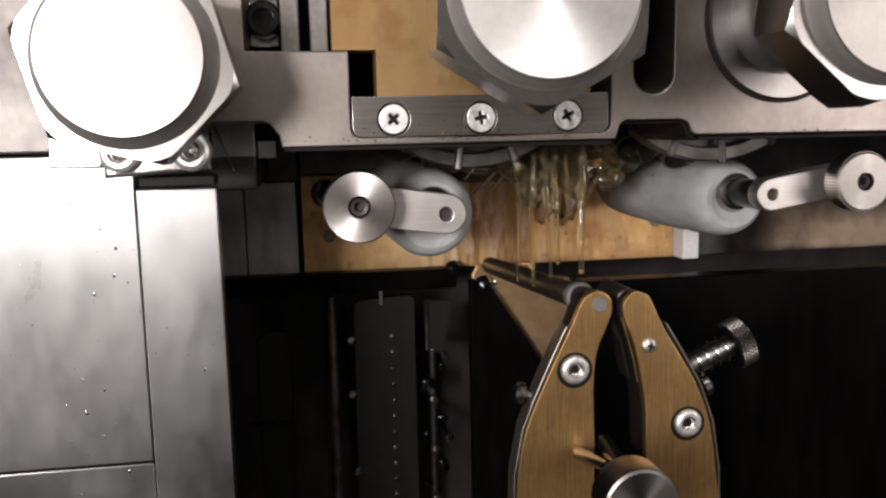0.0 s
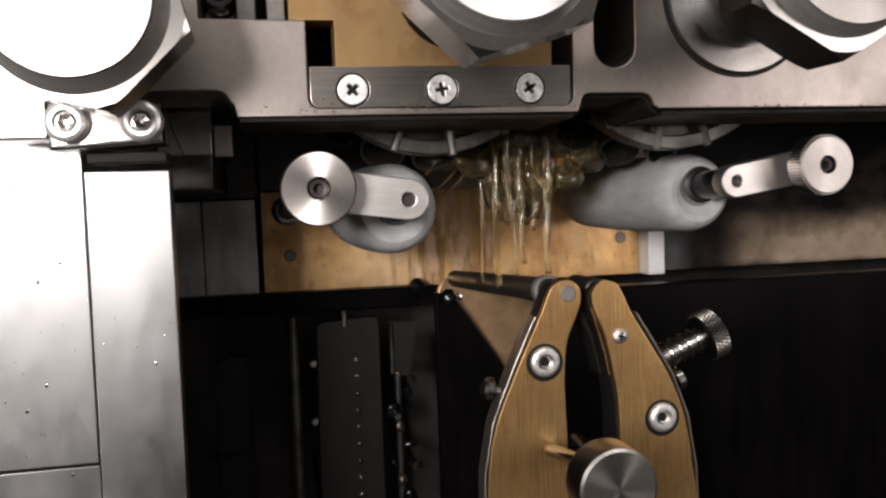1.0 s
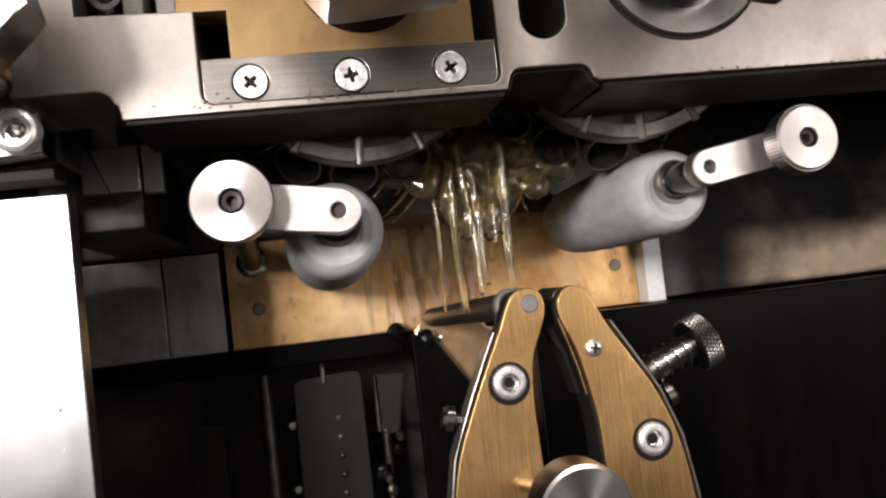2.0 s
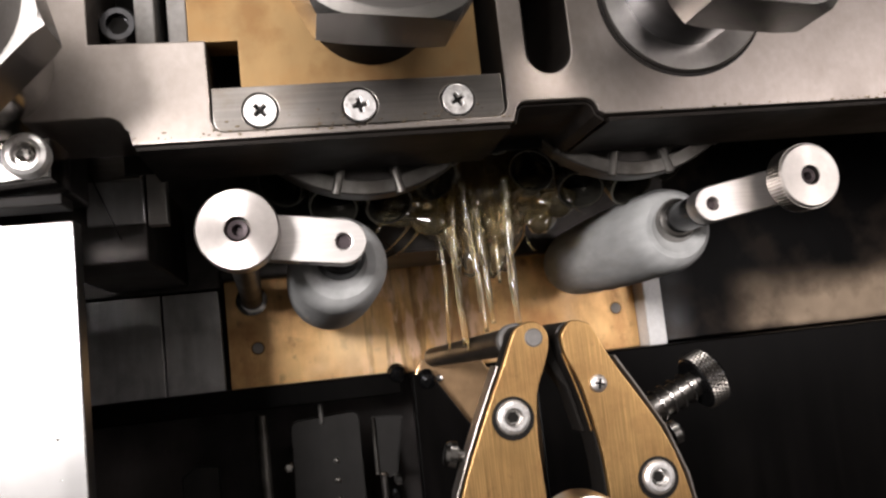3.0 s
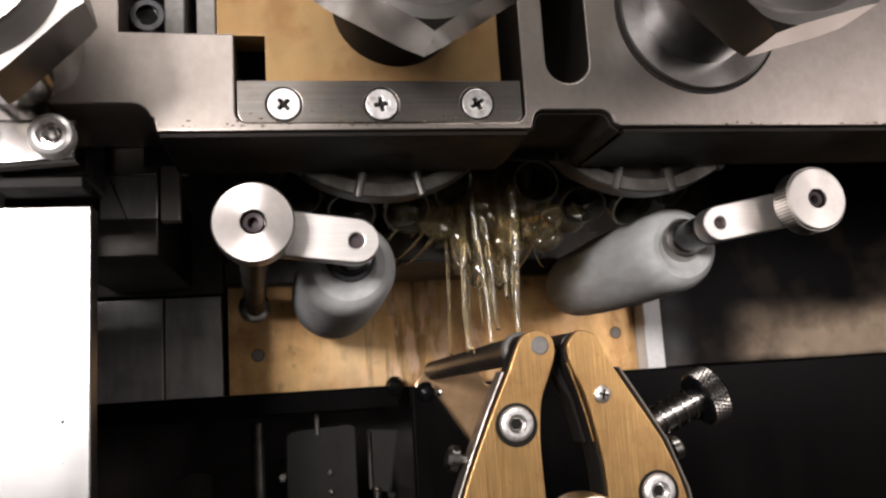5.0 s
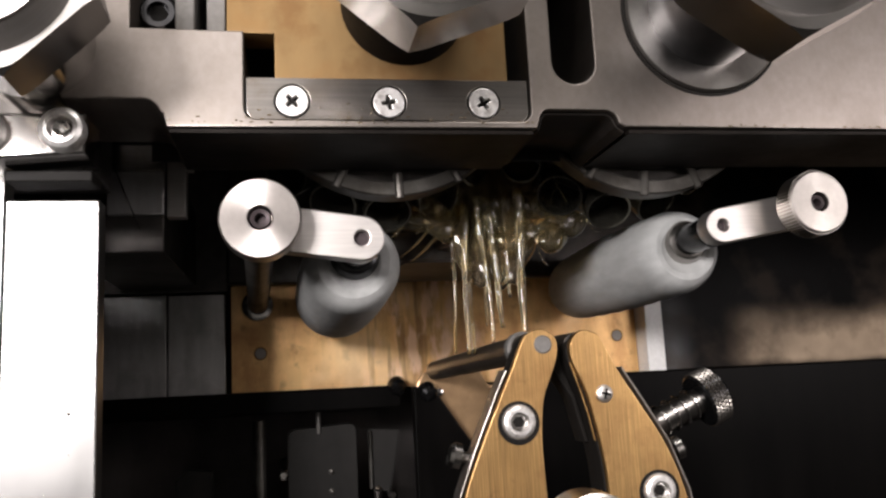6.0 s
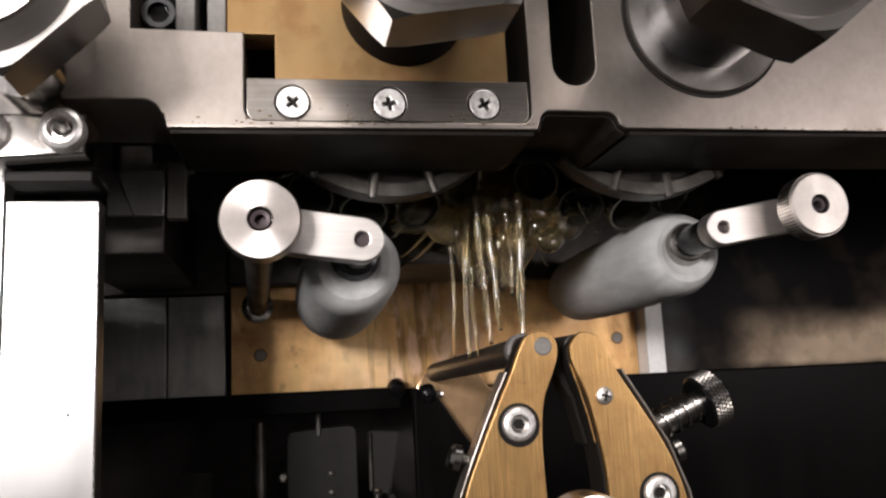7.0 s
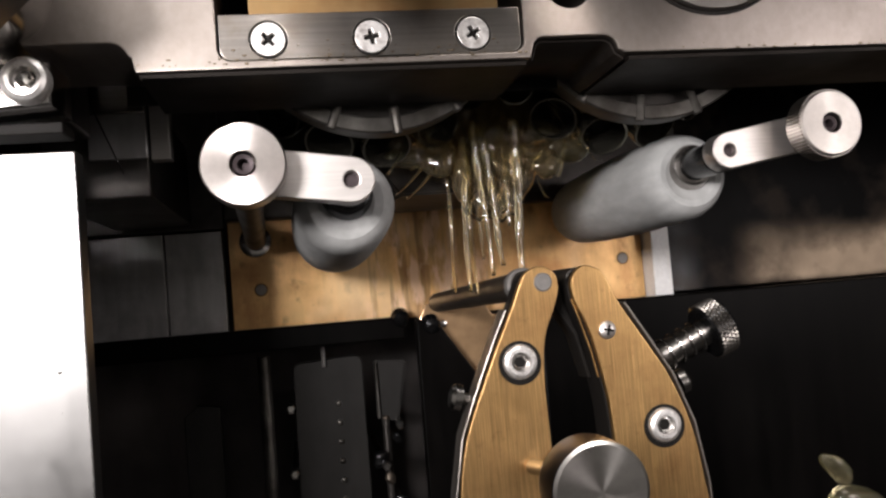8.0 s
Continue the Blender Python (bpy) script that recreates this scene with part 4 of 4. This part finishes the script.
part("plate", slab([[(-0.0135, 0.0000), (0.0088, 0.0000), (0.0088, 0.1225)] + arc(0.0063, 0.1238, 0.0025, 0, 90, 5) + arc(-0.0100, 0.1228, 0.0025, 90, 180, 5)], 0.3050, 0.3100, 0.0004), RACK, plate)
part("hanger", round_bar(0.0007, (-0.0030, 0.3040, 0.1235), (0, 0, 1), 0.0070, seg=10), GREYPIN, plate, "thin grey hanger pin")
for k in range(14):
    part("stud", lathe([(0.0003, 0.0), (0.0009, 0.0003), (0.0010, 0.0012)], (0.0006, 0.3040, 0.1120 - k * 0.0058), (0, 1, 0), 12), RIM, plate)
flap = thing("side_flap", "dark brown tapered flap beside the rack plate", "flap")
part("flap", loft([(0.0122, 0.3060, 0.1240), (0.0226, 0.3060, 0.1232), (0.0190, 0.3060, 0.1050), (0.0130, 0.3060, 0.1050)],
                  [(0.0122, 0.3090, 0.1240), (0.0226, 0.3090, 0.1232), (0.0190, 0.3090, 0.1050), (0.0130, 0.3090, 0.1050)]), RACK, flap)
part("rim", round_bar(0.0006, (0.0128, 0.3052, 0.1060), (0, 0, 1), 0.0175, seg=10), RIM, flap, "dull worn edge")
for x, z in ((-0.0140, 0.0924), (-0.0138, 0.1120), (0.0140, 0.0918), (0.0190, 0.1040), (0.0200, 0.0740), (-0.0130, 0.0640)):
    ob = thing("small_bolt", "small oily bolt head in the dark opening", "bolt", "small bolts")
    part("head", lathe([(0.0010, 0), (0.0016, 0.0004), (0.0017, 0.003)], (x, 0.3030, z), (0, 1, 0), facets=6), CHROME, ob)
    part("shank", round_bar(0.0010, (x, 0.3060, z), (0, 1, 0), 0.0540, seg=12), THREAD, ob)
strap = thing("side_strap", "dull grey vertical strap in the dark opening", "strap")
part("strap", slab([[(-0.0460, 0.0000), (-0.0351, 0.0000), (-0.0351, 0.1140), (-0.0420, 0.1150), (-0.0460, 0.1120)]], 0.3100, 0.3140, 0.0004), RACK, strap)
part("band", block(-0.0500, -0.0345, 0.3085, 0.3098, 0.0815, 0.0828, 0.0003), BLACK, strap, "black band across the strap")
clasp = thing("oily_linkage", "tangled oily steel linkage hanging in the opening", "linkage")
for k in range(11):
    me = blob(0.0011 + 0.0011 * ((k * 7) % 5) / 4, (1.2, 0.7, 0.6 + 0.25 * (k % 4)), 70 + k)
    me.transform(Matrix.Translation((0.0150 + 0.0032 * math.sin(k * 2.1), 0.3060, 0.1060 - k * 0.0062)) @ pose(0, 0, 0, 0, 47 * k, 0))
    part("link", me, OXIDE if k % 3 else GUIDEROD, clasp)
part("spine", round_bar(0.0012, (0.0150, 0.3085, 0.0350), (0, 0, 1), 0.0720, seg=12), DARK, clasp)

# oily body between the two wheels
head = thing("tool_head", "oily bronze tool head between the wheels", "tool head")
part("body", loft([(0.0230, 0.2420, 0.2000), (0.0530, 0.2420, 0.2000), (0.0500, 0.2420, 0.1720), (0.0400, 0.2420, 0.1690), (0.0280, 0.2420, 0.1710)],
                  [(0.0150, 0.2900, 0.2100), (0.0620, 0.2900, 0.2100), (0.0560, 0.2900, 0.1720), (0.0400, 0.2900, 0.1690), (0.0200, 0.2900, 0.1710)]), BRONZE, head)
part("shelf", loft([(0.0120, 0.2500, 0.1760), (0.0420, 0.2500, 0.1760), (0.0420, 0.2500, 0.1680), (0.0180, 0.2500, 0.1680)],
                   [(0.0060, 0.2900, 0.1780), (0.0440, 0.2900, 0.1780), (0.0440, 0.2900, 0.1680), (0.0120, 0.2900, 0.1680)]), DARK, head)
for x, z in ((0.0300, 0.1820), (0.0460, 0.1800), (0.0390, 0.1760)):
    part("boss", lathe([(0.0016, 0.0), (0.0024, 0.0002), (0.0026, 0.0010), (0.0026, 0.0050)], (x, 0.2385, z), (0, 1, 0), 24), BRONZE, head)

# ---- oil ----


def stream_mesh(pts, radii, seg=10):
    """A wavering tube through points, with its radius at each."""
    verts, faces = [], []
    for i, (p, r) in enumerate(zip(pts, radii)):
        for k in range(seg):
            a = 2 * math.pi * k / seg
            verts.append((p[0] + r * math.cos(a), p[1] + r * math.sin(a), p[2]))
    for i in range(len(pts) - 1):
        for k in range(seg):
            a, b = i * seg + k, i * seg + (k + 1) % seg
            faces.append((a, a + seg, b + seg, b))
    faces += [tuple(range(seg)), tuple(reversed(range((len(pts) - 1) * seg, len(pts) * seg)))]
    me = bpy.data.meshes.new("stream")
    me.from_pydata(verts, [], faces)
    return finish(me, 180)


rng = random.Random(4)
streams = []
for x0, x1, y, zt, zb, r in ((0.0412, 0.0411, 0.222, 0.1800, 0.1462, 0.00090), (0.0338, 0.0357, 0.222, 0.1745, 0.1480, 0.00075), (0.0314, 0.0329, 0.222, 0.1790, 0.1452, 0.00062), (0.0290, 0.0286, 0.224, 0.1770, 0.1430, 0.00062),
                            (0.0299, 0.0303, 0.226, 0.1640, 0.1425, 0.00050), (0.0385, 0.0388, 0.226, 0.1880, 0.1560, 0.00045), (0.0346, 0.0340, 0.230, 0.1860, 0.1500, 0.00042), (0.0262, 0.0266, 0.228, 0.1760, 0.1430, 0.00042)):
    ob = thing("oil_stream", "thin clear amber oil stream with beads", "oil stream", "oil streams", at=(x0, y, zt))
    pts, radii, ph = [], [], rng.random() * 6
    for k in range(34):
        u = k / 33
        pts.append(((x1 - x0) * u + 0.00022 * math.sin(7 * u + x0 * 900), 0.0003 * math.cos(6 * u + x0 * 700), -(zt - zb) * u))
        radii.append(r * (1.30 - 0.62 * u) * (1 + 0.12 * math.sin(k * 0.55 + ph) + (0.22 * (k % 2) if u > 0.55 and x0 > 0.04 else 0)))
    part("stream", stream_mesh(pts, radii), OIL, ob)
    streams.append((ob, (x0, y, zt)))


sheets = []
for k, (x, y, z, r, sq) in enumerate(((0.0315, 0.232, 0.1790, 0.0060, (1.0, 0.5, 1.3)), (0.0371, 0.234, 0.1830, 0.0060, (0.9, 0.5, 1.4)), (0.0336, 0.230, 0.1710, 0.0048, (1.2, 0.5, 1.2)), (0.0431, 0.230, 0.1725, 0.0050, (1.2, 0.5, 1.0)),
                                     (0.0487, 0.229, 0.1730, 0.0036, (1.1, 0.6, 0.8)), (0.0284, 0.233, 0.1745, 0.0045, (0.9, 0.5, 1.3)), (0.0179, 0.228, 0.1745, 0.0036, (1.5, 0.6, 0.8)), 
                                     (0.0380, 0.229, 0.1650, 0.0036, (1.0, 0.5, 1.5)), (0.0340, 0.236, 0.1880, 0.0075, (1.3, 0.5, 1.0)), (0.0395, 0.233, 0.1770, 0.0050, (1.0, 0.6, 1.2)), (0.0300, 0.231, 0.1680, 0.0040, (0.8, 0.6, 1.5)), (0.0245, 0.231, 0.1790, 0.0045, (1.2, 0.5, 1.0)), (0.0350, 0.228, 0.1765, 0.0040, (0.8, 0.7, 1.5)))):
    ob = thing("oil_clot", "glossy lump of clear amber oil", "oil", "oil clots", at=(x, y, z))
    part("oil", blob(r, sq, k), OIL, ob)
    sheets.append((ob, (x, y, z)))

for k, (x, y, z, r, sq) in enumerate(((0.0358, 0.227, 0.1796, 0.0050, (1.2, 0.5, 0.9)), (0.0473, 0.228, 0.1779, 0.0046, (1.3, 0.5, 0.8)), (0.0550, 0.229, 0.1747, 0.0040, (1.4, 0.5, 0.9)), (0.0500, 0.227, 0.1697, 0.0036, (1.1, 0.5, 1.0)), (0.0402, 0.227, 0.1699, 0.0042, (1.0, 0.5, 1.3)),
                                     (0.0445, 0.230, 0.1850, 0.0048, (1.0, 0.5, 1.2)), (0.0197, 0.228, 0.1765, 0.0042, (1.5, 0.5, 0.8)), (0.0243, 0.227, 0.1733, 0.0040, (1.2, 0.5, 1.0)), (0.0290, 0.227, 0.1690, 0.0032, (0.8, 0.5, 1.8)))):
    ob = thing("oil_clot", "murky lump of dark amber oil", "oil", "oil clots", at=(x, y, z))
    part("oil", blob(r, sq, 40 + k), DEEPOIL, ob)
    sheets.append((ob, (x, y, z)))

drops = bmesh.new()
for k in range(90):
    x, z = rng.uniform(-0.095, -0.0445), rng.uniform(0.090, 0.170)
    y = 0.1935 if x > -0.0585 else (0.1936 if z > 0.117 else 0.1934)
    r = rng.choice((0.00008, 0.00011, 0.00014, 0.00028))
    bmesh.ops.create_icosphere(drops, subdivisions=2, radius=r, matrix=Matrix.Translation((x, y, z)) @ Matrix.Diagonal((1, 0.5, rng.uniform(1, 1.8), 1)))
me = bpy.data.meshes.new("drops")
drops.to_mesh(me)
drops.free()
tagged(part("oil_specks", finish(me, 180), CHROME), "tiny bright oil specks on the stainless cover", "oil specks", kind="stuff")

# grime and beads of oil along the lower edge of the plate and its strip
grime = bmesh.new()
for k in range(150):
    low = k < 95
    x = rng.uniform(-0.030, 0.115) if low else rng.uniform(-0.017, 0.030)
    z = 0.1806 + abs(rng.gauss(0, 0.0005)) if low else 0.1812 + abs(rng.gauss(0, 0.0012))
    if 0.0315 < x < 0.058 and low:
        continue
    r = rng.uniform(0.00006, 0.00020)
    bmesh.ops.create_icosphere(grime, subdivisions=1, radius=r, matrix=Matrix.Translation((x, 0.1757 if low else 0.1760, z)) @ Matrix.Diagonal((rng.uniform(1, 3), 0.5, 1, 1)))
me = bpy.data.meshes.new("grime")
grime.to_mesh(me)
grime.free()
tagged(part("grime", finish(me, 180), BRONZE), "dark oily grime along the plate edge", "grime", kind="stuff")

curtain = thing("oil_curtain", "murky hanging film of amber oil", "oil", at=(0.0365, 0.2275, 0.1800))
nx, nz = 28, 36
rows = []
for side in (-1, 1):
    for j in range(nz + 1):
        for i in range(nx + 1):
            u, v = i / nx - 0.5, j / nz - 0.5
            w = 0.0135 * (0.75 + 0.5 * v) + 0.0035 * noise.noise(Vector((v * 5, 3.3, 0)))
            x = u * 2 * w * (1 + 0.3 * noise.noise(Vector((u * 2, v * 3, 7))))
            y = 0.0020 * noise.noise(Vector((u * 5, v * 2.5, 1))) + side * (0.0004 + 0.0010 * max(0, noise.noise(Vector((u * 8, v * 3, 5))))) * (1 - (2 * u) ** 2)
            rows.append((x, y, v * 0.042 + 0.003 * noise.noise(Vector((u * 4, 9, 2))) * (0.5 - v)))
me = bpy.data.meshes.new("curtain")
n1 = (nx + 1) * (nz + 1)
quads = [(j * (nx + 1) + i, j * (nx + 1) + i + 1, (j + 1) * (nx + 1) + i + 1, (j + 1) * (nx + 1) + i) for j in range(nz) for i in range(nx)]
ring = [i for i in range(nx + 1)] + [(j + 1) * (nx + 1) - 1 for j in range(1, nz + 1)] + [nz * (nx + 1) + i for i in range(nx - 1, -1, -1)] + [j * (nx + 1) for j in range(nz - 1, 0, -1)]
me.from_pydata(rows, [], quads + [tuple(n1 + q for q in reversed(f)) for f in quads] + [(ring[k], ring[k - 1], n1 + ring[k - 1], n1 + ring[k]) for k in range(len(ring))])
part("film", finish(me, 180), MURK, curtain)

splashes = []
for k, (r, n) in enumerate(((0.0050, 3), (0.0045, 3), (0.0040, 2))):
    ob = thing("oil_splash", "flung clot of clear amber oil in the air", "oil splash", "oil splashes")
    for j in range(n):
        me = blob(r * (1 - 0.22 * j), (0.7, 0.5, 1.5), 20 + 5 * k + j)
        me.transform(pose(0.004 * (j % 2) - 0.002, 0.001 * j, 0.005 * j - 0.004, 0, 35 * j - 20, 0))
        part("drop", me, OIL, ob)
    splashes.append(ob)


# thin web of oil threads pulled between the wheels
threads = thing("oil_web", "fine web of stretched amber oil threads", "oil web")
for k in range(34):
    a = Vector((rng.uniform(0.018, 0.060), rng.uniform(0.222, 0.232), rng.uniform(0.1720, 0.1860)))
    b = a + Vector((rng.uniform(-0.009, 0.009), rng.uniform(-0.003, 0.003), -rng.uniform(0.004, 0.011)))
    sag = Vector((0, -0.001, -rng.uniform(0.0, 0.003)))
    pts = [a.lerp(b, i / 12) + sag * math.sin(math.pi * i / 12) for i in range(13)]
    r0 = rng.uniform(0.00016, 0.00042)
    part("thread", stream_mesh(pts, [r0 * (1.5 - math.sin(math.pi * i / 12)) for i in range(13)], 8), OIL, threads)
for x0, z0, x1, z1 in ((0.0140, 0.1660, 0.0246, 0.1775), (0.0165, 0.1650, 0.0262, 0.1760), (0.0204, 0.1725, 0.0290, 0.1800)):
    pts = [Vector((x0 + (x1 - x0) * i / 12, 0.228, z0 + (z1 - z0) * i / 12 - 0.0012 * math.sin(math.pi * i / 12))) for i in range(13)]
    part("thread", stream_mesh(pts, [0.0004 + 0.0004 * (i / 12) ** 2 for i in range(13)], 8), DEEPOIL, threads)


# ---- movement ----
def motions():
    times = [0.5 * k for k in range(17)]
    walk(spindle_mid, [(t, pose(0.0097, 0, 0.2028, 0, RATE * (t - 6.5), 0)) for t in times])
    walk(spindle_right, [(t, pose(0.0655, 0, 0.2028, 0, -RATE * (t - 6.5), 0)) for t in times])
    for k, (ob, (x, y, z)) in enumerate(streams):
        walk(ob, [(0.2 * i, pose(x + 0.0003 * math.sin(i * 1.7 + k), y, z + 0.0006 * math.sin(i * 2.3 + 2 * k), 0, 1.2 * math.sin(i * 1.3 + 1.9 * k), 25 * math.sin(i * 0.9 + k))) for i in range(41)])
    for k, (ob, (x, y, z)) in enumerate(sheets):
        walk(ob, [(0.25 * i, pose(x + 0.0005 * math.sin(i * 1.1 + 2 * k), y, z + 0.0005 * math.sin(i * 1.9 + k), 0, 10 * math.sin(i * 0.8 + k), 14 * math.sin(i * 1.3 + k))) for i in range(33)])
    walk(threads, [(0.25 * i, pose(0.0004 * math.sin(i * 1.4), 0, 0.0005 * math.sin(i * 2.1), 0, 0, 0)) for i in range(33)])
    a, b, c = splashes
    walk(a, [(0.0, pose(0.0240, 0.240, 0.1900)), (0.45, pose(0.0240, 0.240, 0.1880)), (0.5, pose(0.0215, 0.238, 0.1700)), (0.6, pose(0.0169, 0.235, 0.1415, 0, 20, 0)), (0.7, pose(0.0101, 0.235, 0.1113, 0, 50, 0)), (0.8, pose(0.0080, 0.235, 0.0700, 0, 80, 0)), (1.0, pose(0.0060, 0.235, -0.1700, 0, 110, 0)), (8.0, pose(0.0060, 0.235, -0.1700, 0, 110, 0))])
    walk(b, [(0.0, pose(0.0230, 0.240, 0.1900)), (7.6, pose(0.0230, 0.240, 0.1880)), (7.7, pose(0.0165, 0.236, 0.1534)), (7.8, pose(-0.0043, 0.235, 0.1276, 0, 30, 0)), (7.9, pose(-0.0119, 0.235, 0.1058, 0, 60, 0)), (8.0, pose(-0.0160, 0.235, 0.0720, 0, 80, 0))])
    walk(c, [(0.0, pose(0.0500, 0.240, 0.1950)), (7.75, pose(0.0500, 0.240, 0.1930)), (7.85, pose(0.0640, 0.225, 0.1700)), (7.95, pose(0.0880, 0.205, 0.1200, 0, -30, 0)), (8.0, pose(0.0960, 0.200, 0.0985, 0, -55, 0))])


motions()
